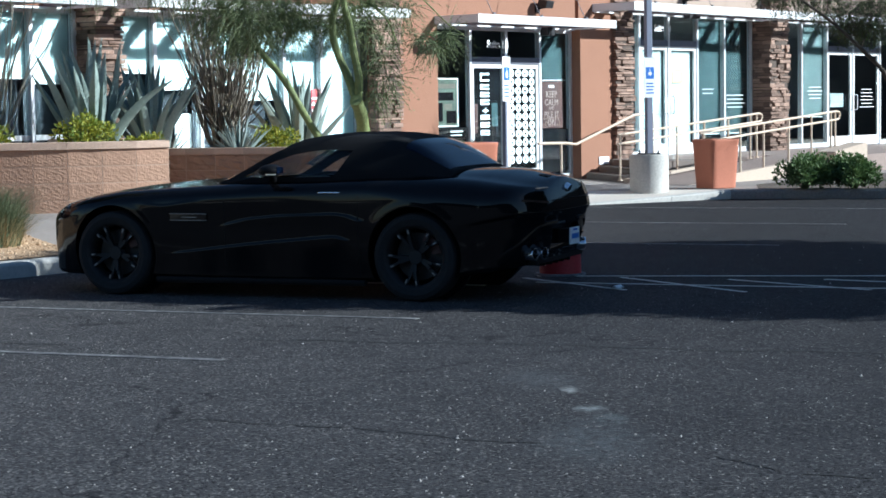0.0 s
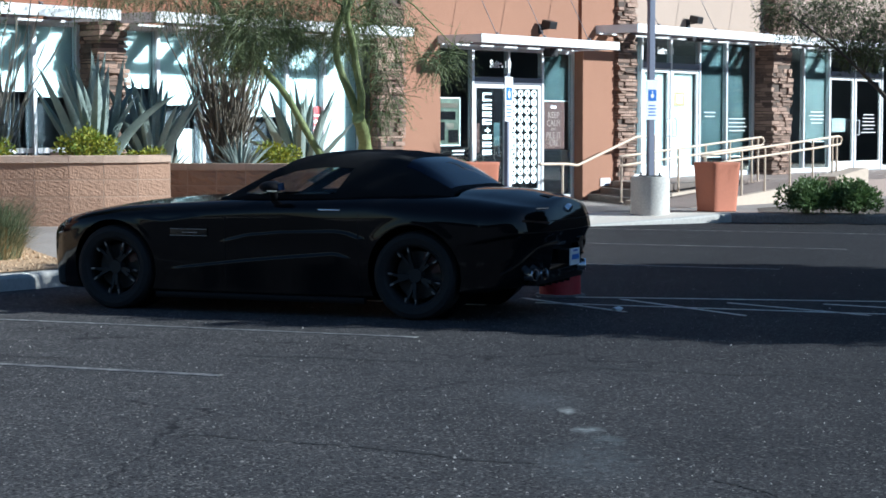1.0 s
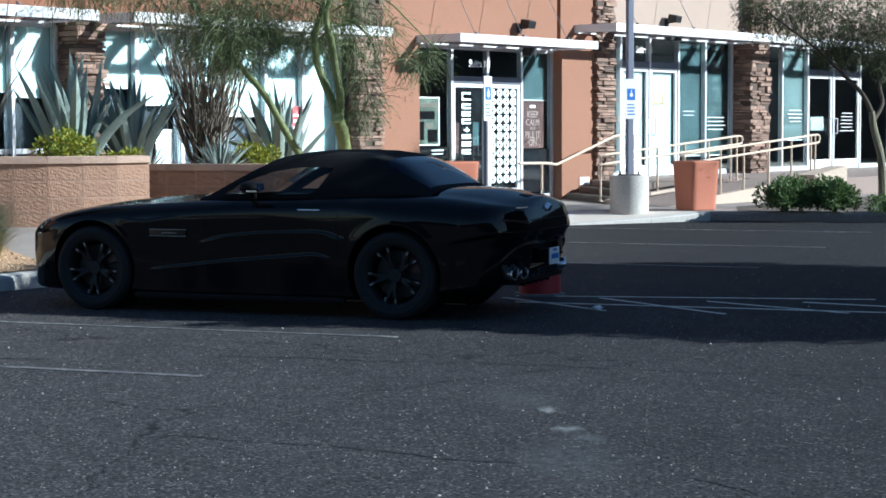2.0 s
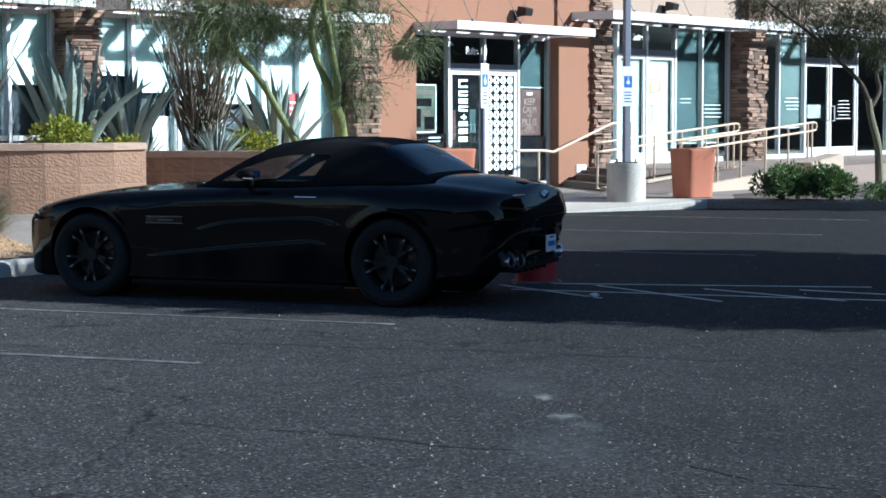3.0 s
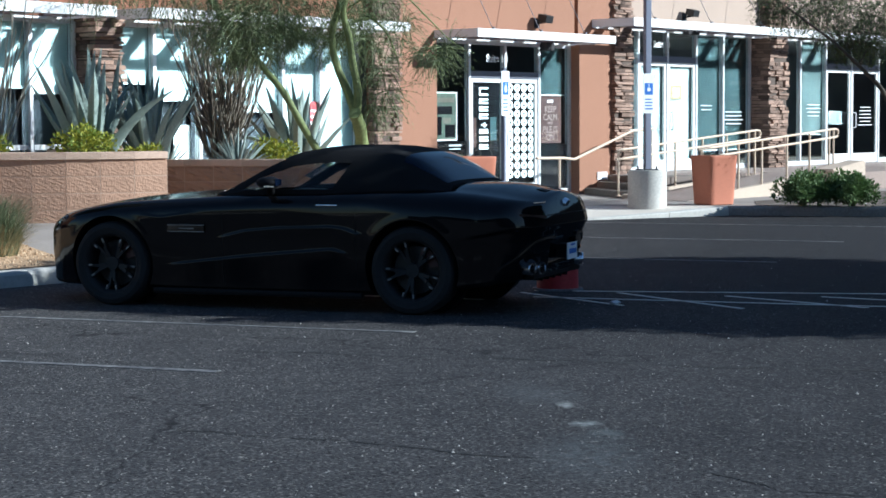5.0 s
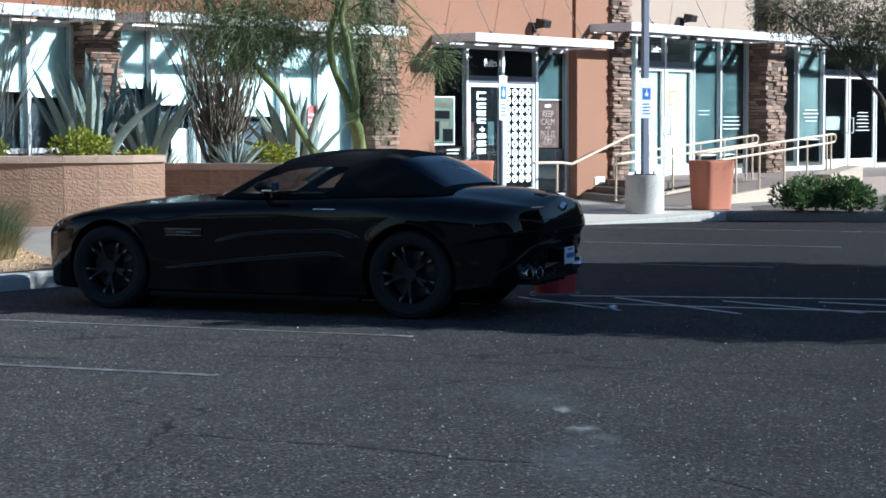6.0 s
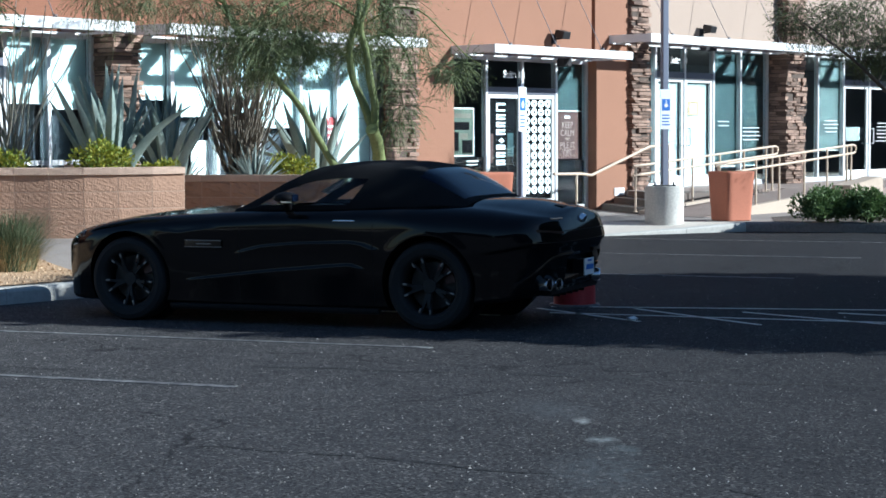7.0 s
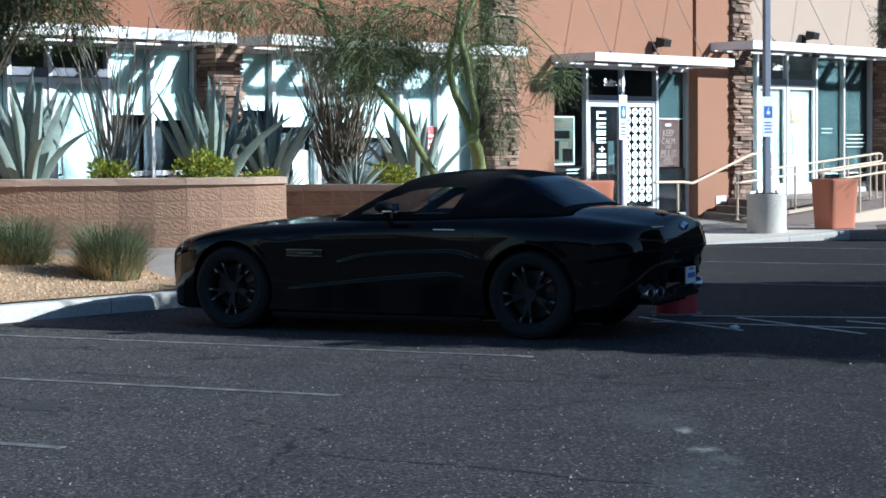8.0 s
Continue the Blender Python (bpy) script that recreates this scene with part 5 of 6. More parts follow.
agave(16.05, 18.2, 1.06, 1.38, 30, 1, "large grey-green agave with upright sword leaves in the planter", 0.80, stout=0.88)
agave(16.95, 18.15, 1.06, 1.20, 26, 2, "grey-green agave with upright leaves behind the planter wall", 0.82, stout=0.85)
agave(14.35, 19.75, 1.06, 1.45, 26, 3, "tall grey-green agave at the end of the planter", 0.72, stout=0.85)
agave(20.25, 18.6, 0.90, 1.25, 26, 4, "grey-green agave beneath the palo verde tree", 1.0, stout=0.85)
agave(15.05, 18.95, 1.06, 0.42, 16, 6, "small dark agave between the canes", 1.0)
agave(18.02, 17.62, 0.90, 0.56, 54, 5, "blue-grey yucca rosette behind the brown planter wall", 1.25, "yucca", YUCCA_BLADES, 14, 1.1)
agave(17.45, 18.4, 0.90, 0.55, 26, 15, "blue-grey yucca beside the brown planter wall", 1.1, "yucca", YUCCA_BLADES, 14, 1.1)
ocotillo(15.34, 19.23, 1.06, 2.15, 36, 7, "leafless ocotillo with thin grey canes", 23, 0.015)
ocotillo(18.43, 18.29, 0.90, 2.3, 84, 8, "dense thicket of grey-brown upright canes", 19, 0.017, 3, THICKET)
leafy_shrub("lime_shrub", 15.45, 17.72, 1.06, 0.41, 0.38, 0.42, 1900, LIME_LEAF, 31, "round yellow-green shrub at the planter's edge", 0.055)
leafy_shrub("lime_shrub", 16.15, 17.38, 1.06, 0.28, 0.24, 0.18, 700, LIME_LEAF, 32, "low yellow-green shrub at the planter's edge", 0.05)
leafy_shrub("lime_shrub", 18.75, 17.65, 0.90, 0.38, 0.36, 0.42, 1300, LIME_LEAF, 33, "round yellow-green shrub beside the yucca", 0.055)
leafy_shrub("lime_shrub", 14.85, 18.75, 1.06, 0.28, 0.28, 0.34, 700, LIME_LEAF, 34, "small yellow-green shrub below the ocotillo", 0.055)
leafy_shrub("hedge_shrub", 27.50, 14.36, 0.146, 0.42, 0.42, 0.56, 5200, HEDGE_LEAF, 35, "dark green clipped shrub beside the ramp", 0.06)
leafy_shrub("hedge_shrub", 27.90, 13.70, 0.146, 0.40, 0.40, 0.54, 5000, HEDGE_LEAF, 36, "dark green clipped shrub beside the ramp", 0.06)
leafy_shrub("hedge_shrub", 28.2, 12.95, 0.146, 0.55, 0.40, 0.26, 1300, HEDGE_LEAF, 37, "low green ground cover behind the kerb", 0.05)
grass_tuft(12.15, 15.35, 0.22, 0.52, 0.74, 41, "clump of green grass with dry straw at its foot, on gravel")
grass_tuft(11.9, 16.6, 0.26, 0.58, 0.76, 42, "clump of green grass with dry straw at its foot, on gravel")


def palo_verde():
    """One tree: a leaning stem and an upright one that forks, with a fine drooping crown."""
    rnd = random.Random(51)
    top = thing("palo_verde_tree", "palo verde tree with smooth green forked stems and fine drooping foliage", "tree")
    D, K = 26.5, 0.91

    def reach(a, d, z):
        return ray_point(a, d * K, 1.513 + (z - 1.513) * K)

    # bearing in degrees clockwise from the wall's normal and height: the stems as they rise
    stems = {
        "stem_leaning": ([(49.0, 0.70), (48.85, 0.76), (48.6, 0.84), (48.0, 1.17), (47.5, 1.56), (47.04, 1.94), (46.5, 2.25), (46.05, 2.52), (45.3, 2.95), (44.7, 3.5), (44.2, 4.2)], 0.054, 0.03),
        "stem_upright": ([(49.1, 0.70), (49.1, 0.80), (49.35, 1.15), (49.3, 1.45), (49.15, 1.65)], 0.094, 0.078),
    }
    for nm, (pts, r0, r1) in stems.items():
        bm = bmesh.new()
        pp = bend([reach(a, D + 0.25 * math.sin(i), z) for i, (a, z) in enumerate(pts)], 4)
        n = len(pp)
        limb(bm, pp, [(r0 + (r1 - r0) * i / (n - 1)) * (1 + 0.06 * math.sin(i * 1.7)) for i in range(n)], 14)
        part(nm, bm, BARK, top, smooth=True)
    limbs = [
        ([(49.2, 1.60), (48.95, 1.95), (48.6, 2.35), (48.5, 2.75), (48.75, 3.2), (48.9, 3.9), (48.6, 4.8)], 0.058, 0.025, 0.0),
        ([(49.2, 1.60), (49.25, 1.95), (49.1, 2.35), (49.0, 2.7), (48.85, 3.1), (49.4, 3.7), (50.2, 4.6)], 0.058, 0.025, -0.12),
        ([(45.75, 2.55), (45.3, 2.9), (44.9, 3.2), (44.5, 3.45)], 0.04, 0.012, 0.1),
        ([(45.2, 2.85), (46.2, 3.3), (47.0, 3.5), (47.6, 3.9)], 0.02, 0.012, 0.2),
        ([(48.7, 3.2), (47.9, 3.4), (47.0, 3.45), (46.2, 3.2)], 0.02, 0.010, -0.3),
        ([(49.0, 3.1), (49.8, 3.3), (50.6, 3.25), (51.3, 2.95), (52.0, 2.62), (52.4, 2.5)], 0.014, 0.006, -0.3),
        ([(44.75, 3.4), (43.6, 3.6), (42.3, 3.6), (41.2, 3.5)], 0.025, 0.008, -0.1),
        ([(49.1, 2.9), (49.7, 2.95), (50.2, 2.7), (50.5, 2.3)], 0.025, 0.008, 0.15),
    ]
    for pts, r0, r1, off in limbs:
        bm = bmesh.new()
        pp = bend([reach(a, D + off * i * 0.6, z) for i, (a, z) in enumerate(pts)], 3)
        n = len(pp)
        limb(bm, pp, [r0 + (r1 - r0) * i / (n - 1) for i in range(n)], 9)
        part("limb", bm, BARK, top, smooth=True)
    tips = []
    for a, z, r in ((41.0, 3.5, 0.25), (41.8, 3.4, 0.28), (42.6, 3.5, 0.3), (43.5, 3.4, 0.35), (44.3, 3.35, 0.4), (45.0, 3.3, 0.5), (45.3, 2.8, 0.36), (45.0, 2.75, 0.3), (46.4, 2.9, 0.35), (45.9, 3.4, 0.4), (46.8, 3.1, 0.35), (47.2, 3.0, 0.3), (45.6, 2.62, 0.25), (46.2, 2.55, 0.2), (48.6, 2.75, 0.25), (49.2, 2.9, 0.25), (48.9, 3.05, 0.3), (45.6, 3.2, 0.5), (45.9, 2.85, 0.36), (46.5, 3.3, 0.5), (46.9, 2.85, 0.32), (47.4, 3.35, 0.5),
                    (48.2, 3.4, 0.45), (49.0, 3.5, 0.4), (49.9, 3.4, 0.45), (47.5, 2.75, 0.25),
                    (45.8, 4.4, 0.6), (47.2, 4.4, 0.6), (48.6, 4.5, 0.4)):
        tips.append((reach(a, D + rnd.uniform(-0.5, 0.7), z), r))
    feather_foliage(tips, rnd, PALO_LEAF, top, TWIG, 200, 0.026)
    # thinner sprays hanging beside the stems
    thin = [(reach(a, D + rnd.uniform(-0.3, 0.3), z), r) for a, z, r in (
        (49.7, 2.55, 0.22), (50.0, 2.25, 0.2), (50.1, 1.95, 0.17), (49.8, 1.75, 0.12), (50.3, 2.75, 0.22), (50.6, 2.95, 0.2), (51.2, 2.5, 0.12), (51.6, 2.38, 0.10), (51.9, 2.55, 0.06))]
    feather_foliage(thin, rnd, PALO_LEAF, top, TWIG, 85, 0.026, name="hanging_spray")
    return top


palo_verde()


def mesquite(x, y, seed, label, h=4.6, spread=2.2, per=170, leaf=0.07, lean=(0, 0), low=2.2, tips_n=34, base=0.0, stout=1.0):
    rnd = random.Random(seed)
    top = thing("mesquite_tree", label, "tree", (x, y, base))
    h, low = h - base, low - base
    bm = bmesh.new()
    fork = Vector((lean[0] * 0.4, lean[1] * 0.4, 1.5))
    limb(bm, bend([(0, 0, -0.05), (lean[0] * 0.15 + 0.04, lean[1] * 0.15, 0.8), fork], 4), [(0.13 - 0.005 * i) * stout for i in range(9)], 12)
    part("trunk", bm, DARK_BARK, top, smooth=True)
    tips = []
    for i in range(tips_n):
        a, r = i * 2.4, spread * math.sqrt((i + 0.5) / tips_n)
        z = low + (h - low) * (0.15 + 0.85 * rnd.random()) * (1 - 0.25 * (r / spread) ** 2)
        tips.append((Vector((lean[0] + r * math.cos(a), lean[1] + r * math.sin(a), z)), rnd.uniform(0.5, 0.75) * spread / 2.2))
    for tip, r in tips[::2]:
        bm = bmesh.new()
        pp = bend([fork, fork.lerp(tip, 0.5) + Vector((0, 0, 0.35)), tip], 4)
        limb(bm, pp, [(0.06 - 0.006 * k) * stout for k in range(len(pp))], 7)
        part("limb", bm, DARK_BARK, top, smooth=True)
    feather_foliage(tips, rnd, MESQUITE_LEAF, top, DARK_BARK, per, leaf)
    return top


def ramp_tree():
    """The slender tree on the kerb island: a bent stem, a long limb that reaches over the ramp, a thin dark crown."""
    rnd = random.Random(60)
    top = thing("mesquite_tree", "slender mesquite tree with dark feathery foliage on the kerb island", "tree")
    D = 33.0
    stems = (("trunk", [(65.27, 0.12), (65.25, 0.6), (65.19, 1.03), (64.99, 1.48), (64.92, 1.76)], 0.075, 0.055), ("limb", [(64.92, 1.74), (64.67, 2.04), (64.05, 2.41), (63.34, 2.80), (62.65, 3.10), (61.95, 3.4)], 0.045, 0.012),
             ("limb", [(64.97, 1.60), (65.23, 1.9), (65.15, 2.2), (65.40, 2.5), (65.65, 3.2)], 0.042, 0.02), ("limb", [(65.25, 2.35), (66.05, 2.8), (67.05, 3.2), (68.05, 3.4)], 0.035, 0.012),
             ("limb", [(64.05, 2.41), (64.25, 2.8), (64.35, 3.2), (64.05, 3.6)], 0.02, 0.008), ("limb", [(63.65, 2.62), (63.15, 3.0), (63.05, 3.4)], 0.014, 0.006))
    for k, (nm, pts, r0, r1) in enumerate(stems):
        bm = bmesh.new()
        pp = bend([ray_point(a, D + 0.12 * k * i * (-1) ** k, z) for i, (a, z) in enumerate(pts)], 4)
        limb(bm, pp, [r0 + (r1 - r0) * i / (len(pp) - 1) for i in range(len(pp))], 9)
        part(nm, bm, DARK_BARK if k else PALE_BARK, top, smooth=True)
    tips = []
    for a, z, r in ((61.5, 3.50, 0.26), (62.0, 3.40, 0.32), (62.5, 3.40, 0.36), (63.0, 3.20, 0.34), (63.3, 3.45, 0.42), (63.8, 3.15, 0.40), (64.1, 2.90, 0.30), (64.3, 3.35, 0.46), (64.8, 2.95, 0.40), (65.1, 3.4, 0.5), (65.3, 2.75, 0.34), (65.9, 3.1, 0.5), (66.2, 3.5, 0.5), (66.9, 3.2, 0.5), (67.6, 3.3, 0.5), (62.9, 3.75, 0.4), (64.0, 3.8, 0.45), (65.4, 3.85, 0.5), (66.9, 3.8, 0.5), (64.5, 3.05, 0.42), (65.0, 3.15, 0.45), (65.6, 2.85, 0.40), (63.6, 2.85, 0.20)):
        tips.append((ray_point(a, D + rnd.uniform(-0.7, 0.9), z), r))
    feather_foliage(tips, rnd, MESQUITE_LEAF, top, DARK_BARK, 200, 0.038, reach=0.36)
    return top


ramp_tree()
# the trees whose crowns shade the car
for i, (along, across) in enumerate(((6.5, 16.9), (6.7, 18.6), (9.3, 16.2), (9.6, 18.2))):
    mesquite(0.528 * along + 0.849 * across, -0.849 * along + 0.528 * across, 62 + i, "mesquite tree shading the parking bays", 4.75, 2.15, 400, 0.20)
mesquite(9.96, 15.28, 70, "small tree with dark foliage in the gravel bed", 4.25, 0.98, 260, 0.036, (0.9, -0.5), 2.66, 30, 0.2, 0.4)



def gravel():
    rnd = random.Random(71)
    bm = bmesh.new()
    lines = []
    for j in range(24):
        y = 14.31 + 5.4 * j / 23
        lim = 12.55 + 0.2 * (y - 14.3)
        xs = [-8 + (lim + 8) * k / 40 for k in range(41)]
        lines.append([bm.verts.new((x, y, pave_height(x, y) + 0.014 + 0.008 * noise.noise((x, y, 0)))) for x in xs])
    for a, b in zip(lines, lines[1:]):
        for k in range(40):
            bm.faces.new((a[k], a[k + 1], b[k + 1], b[k]))
    solid("ground_gravel", bm, SOIL, "tan gravel bed between kerb and walk", "gravel", "structure")
    verts, faces = [], []
    for i in range(7000):
        x, y = rnd.uniform(8.0, 12.9), rnd.uniform(14.34, 17.6)
        if x > 12.55 + 0.2 * (y - 14.3):
            continue
        r = rnd.uniform(0.008, 0.028)
        z = pave_height(x, y) + 0.012 + 0.008 * noise.noise((x, y, 0))
        k = len(verts)
        a = rnd.uniform(0, 6.28)
        for j in range(5):
            verts.append((x + r * rnd.uniform(0.7, 1.2) * math.cos(a + j * 1.257), y + r * rnd.uniform(0.7, 1.2) * math.sin(a + j * 1.257), z - 0.003))
        verts.append((x + rnd.uniform(-0.3, 0.3) * r, y + rnd.uniform(-0.3, 0.3) * r, z + r * rnd.uniform(0.5, 0.9)))
        faces += [(k + j, k + (j + 1) % 5, k + 5) for j in range(5)]
    ob = new("gravel", raw_mesh("gravel", verts, faces, GRAVEL_STONE))
    tagged(ob, "loose tan gravel stones in the bed", "gravel", kind="stuff")
    verts, faces = [], []
    for i in range(2800):
        d, s = 6.5 + 15 * rnd.random() ** 1.3, rnd.uniform(34, 68)
        p = ray_point(s, d, 0.0)
        if p.y > 14.1:
            continue
        r = rnd.uniform(0.002, 0.007) * (2.0 if rnd.random() < 0.06 else 1.0)
        k = len(verts)
        a = rnd.uniform(0, 6.28)
        for j in range(4):
            verts.append((p.x + r * rnd.uniform(0.6, 1.3) * math.cos(a + j * 1.57), p.y + r * rnd.uniform(0.6, 1.3) * math.sin(a + j * 1.57), 0.0005))
        verts.append((p.x, p.y, r * rnd.uniform(0.6, 1.1)))
        faces += [(k + j, k + (j + 1) % 4, k + 4) for j in range(4)]
    ob = new("loose_chips", raw_mesh("loose_chips", verts, faces, CHIP))
    tagged(ob, "loose pale stone chips lying on the asphalt", "stones", kind="stuff")


gravel()


# ---- ramp, steps and rails ----
CREAM = material("cream_concrete", (0.46, 0.37, 0.29), 0.85, vary=0.12, scale=2, fine=30, bump=0.2)
# step concrete is darkened in its colour to stand for the steps' shade
STEP = material("shaded_step_concrete", (0.13, 0.105, 0.09), 0.88, vary=0.15, scale=2, fine=30, bump=0.25)
bm = bmesh.new()
prism(bm, [(31.3, 18.50), (50.0, 18.50), (50.0, WALL - 0.11), (30.95, WALL - 0.11)], 0.1, 0.496)
solid("floor_landing", bm, BROWN_CONC, "raised concrete walk before the far shops", "floor", "structure")
bm = bmesh.new()
prism(bm, [(28.35, 17.0), (33.75, 17.0), (33.75, 18.36), (28.35, 18.36)], 0.1, lambda x, y: 0.15 + (x - 28.35) / 5.4 * 0.346)
solid("floor_ramp", bm, BROWN_CONC, "sloping concrete access ramp", "ramp", "structure")
bm = bmesh.new()
prism(bm, [(33.76, 16.9), (50.0, 16.9), (50.0, 18.49), (33.76, 18.49)], 0.1, 0.494)
solid("floor_upper", bm, BROWN_CONC, "raised concrete landing at the head of the ramp", "floor", "structure")


def ramp_kerb(y0, y1, x0, x1):
    bm = bmesh.new()
    prism(bm, [(x0, y0), (x1, y0), (x1, y1), (x0, y1)], 0.1, lambda x, y: 0.21 + (x - 28.35) / 5.4 * 0.346)
    solid("ramp_kerb", bm, CREAM, "cream concrete kerb along the ramp", "kerb", "structure")


ramp_kerb(18.362, 18.49, 28.6, 31.2)
ramp_kerb(16.87, 16.998, 29.0, 33.75)
steps = thing("steps", "three concrete steps, coloured as in shade, up to the raised shops", "steps", kind="structure")
for i in range(3):
    x0 = 30.05 + 0.42 * i
    z0, z1 = 0.15 + 0.115 * i, 0.265 + 0.115 * i
    bm = bmesh.new()
    e = -1.28
    prism(bm, [(x0 + e, 18.50), (31.3 if i else 31.29, 18.50), (30.95, WALL - 0.115), (x0 + 0.1, WALL - 0.115)], z0 - (0.05 if not i else -0.001), z1)
    part("step", bm, STEP, steps)


def rail(name, label, runs, posts, r=0.022):
    top = thing(name, label, "handrail")
    for pts in runs:
        bm = bmesh.new()
        limb(bm, pts, [r] * len(pts), 10)
        part("rail", bm, RAIL_PAINT, top, smooth=True)
    for x, y, z0, z1 in posts:
        bm = bmesh.new()
        add_tube(bm, (x, y, z0), (x, y, z1), 0.02, seg=10)
        add_tube(bm, (x, y, z0), (x, y, z0 + 0.012), 0.045, seg=12)
        part("post", bm, RAIL_PAINT, top, smooth=True)


def slope_z(x, h):
    return 0.15 + (x - 28.35) / 5.4 * 0.346 + h


A_Y, B_Y = 18.43, 16.93
for y, x0, x1, xs, nm in ((A_Y, 28.33, 33.4, (28.40, 30.32, 31.3, 32.2, 33.05, 33.3), "tan steel handrail on the wall side of the ramp"), (B_Y, 28.6, 33.75, (28.7, 30.0, 30.85, 31.8, 32.7, 33.5, 33.68), "tan steel handrail on the open side of the ramp")):
    up, lo = 0.86, 0.70
    loop = [(x1, y, slope_z(x1, up)), (x1 + 0.10, y, slope_z(x1, up - 0.02)), (x1 + 0.13, y, slope_z(x1, (up + lo) / 2)), (x1 + 0.10, y, slope_z(x1, lo + 0.02)), (x1, y, slope_z(x1, lo))]
    rail("handrail", nm, [[(x0, y, slope_z(x0, up)), (x1, y, slope_z(x1, up))], [(x0, y, slope_z(x0, lo)), (x1, y, slope_z(x1, lo))], loop], [(x, y, slope_z(x, 0.05 if y == B_Y or x < 31.2 else 0.0), slope_z(x, up)) for x in xs])
rail("handrail", "tan steel handrail beside the steps", [[(27.9, 19.84, 0.87), (28.75, 19.84, 0.86), (29.1, 19.84, 0.83), (31.06, 19.84, 1.34), (31.9, 19.84, 1.38)]], [(28.62, 19.84, 0.14, 0.86), (31.75, 19.84, 0.49, 1.37)], 0.026)
bm = bmesh.new()
prism(bm, [(32.75, 16.45), (34.1, 16.45), (34.1, 16.86), (32.75, 16.86)], 0.14, lambda x, y: 0.60 + (x - 32.75) * 0.11)
bmesh.ops.bevel(bm, geom=list(bm.edges), offset=0.02, segments=2, affect="EDGES")
solid("low_wall", bm, CREAM, "low cream concrete wall at the head of the ramp", "wall", "structure")
bm = bmesh.new()
prism(bm, [(34.5, 15.2), (36.6, 15.2), (36.6, 15.6), (34.5, 15.6)], 0.14, lambda x, y: 0.34)
solid("low_kerb_wall", bm, CREAM, "low pale concrete edging beyond the shrubs", "wall", "structure")


# ---- pots, poles, signs ----
def square_pot(x, y, z, top_r, foot_r, h, label):
    """A tall tapering pot, square in plan with rounded corners."""
    top = thing("planter_pot", label, "plant pot", (x, y, z), -22)
    bm = bmesh.new()
    seg = 64
    prof = [(foot_r - 0.02, 0.0), (foot_r, 0.012), (foot_r + (top_r - foot_r) * 0.9, h * 0.93), (top_r, h * 0.945), (top_r, h - 0.01), (top_r - 0.01, h), (top_r - 0.045, h), (top_r - 0.05, h - 0.1)]
    def corner(a):
        return (abs(math.cos(a)) ** 9 + abs(math.sin(a)) ** 9) ** (-1 / 9)

    rings = [[bm.verts.new((r * corner(a) * math.cos(a), r * corner(a) * math.sin(a), zz)) for a in (2 * math.pi * k / seg for k in range(seg))] for r, zz in prof]
    for u, v in zip(rings, rings[1:]):
        for k in range(seg):
            bm.faces.new((u[k], u[(k + 1) % seg], v[(k + 1) % seg], v[k]))
    bm.faces.new(rings[0][::-1])
    part("pot_wall", bm, TERRACOTTA, top, smooth=True)
    bm = bmesh.new()
    add_tube(bm, (0, 0, h - 0.12), (0, 0, h - 0.06), top_r - 0.045, seg=32)
    part("soil", bm, SOIL, top)
    rnd = random.Random(int(x * 10))
    for i in range(7):
        bm = bmesh.new()
        a = rnd.uniform(0, 6.28)
        p = Vector((rnd.uniform(-0.1, 0.1), rnd.uniform(-0.1, 0.1), h - 0.07))
        q = p + Vector((0.16 * math.cos(a), 0.16 * math.sin(a), rnd.uniform(0.08, 0.13)))
        limb(bm, [p, (p + q) / 2 + Vector((0, 0, 0.03)), q], [0.006, 0.005, 0.003], 5)
        part("dry_twig", bm, TWIG, top)


square_pot(27.45, 15.95, 0.146, 0.292, 0.245, 0.81, "tall square terracotta pot with dry twigs on the walk")
square_pot(21.9, 16.75, pave_height(21.9, 16.75), 0.30, 0.25, 0.86, "tall square terracotta pot outside the shop door")


def text_mesh(name, body, size, mat, parent, m, bold=0.0):
    cu = bpy.data.curves.new(name, "FONT")
    cu.body, cu.size, cu.extrude, cu.align_x, cu.offset = body, size, 0.002, "CENTER", bold
    tmp = new("tmp", cu)
    dg = bpy.context.evaluated_depsgraph_get()
    me = bpy.data.meshes.new_from_object(tmp.evaluated_get(dg))
    bpy.data.objects.remove(tmp, do_unlink=True)
    me.materials.clear()
    me.materials.append(mat)
    ob = new(name, me)
    ob.parent = parent
    ob.matrix_local = m
    return ob


def accessible_sign(parent, z0, z1, w):
    """A white plate with a blue panel and lines of small print, facing -y."""
    panel = box_part("sign_panel", parent, SIGN_WHITE, -w / 2, w / 2, -0.055, -0.048, z0, z1, 0.003, "white plate with a blue panel")
    h = z1 - z0
    box_part("blue_panel", panel, SIGN_BLUE, -w * 0.36, w * 0.36, -0.058, -0.0552, z0 + h * 0.47, z0 + h * 0.76)
    bm = bmesh.new()
    add_tube(bm, (0.0, -0.0582, z0 + h * 0.60), (0.0, -0.0592, z0 + h * 0.60), w * 0.16, seg=20)
    add_box(bm, -w * 0.03, w * 0.03, -0.0592, -0.0582, z0 + h * 0.62, z0 + h * 0.73)
    part("white_symbol", bm, SIGN_WHITE, panel)
    for k in range(4):
        box_part("print_bar", panel, SIGN_BLUE, -w * 0.34, w * (0.34 - 0.08 * (k % 2)), -0.058, -0.0552, z0 + h * (0.10 + 0.08 * k), z0 + h * (0.13 + 0.08 * k))


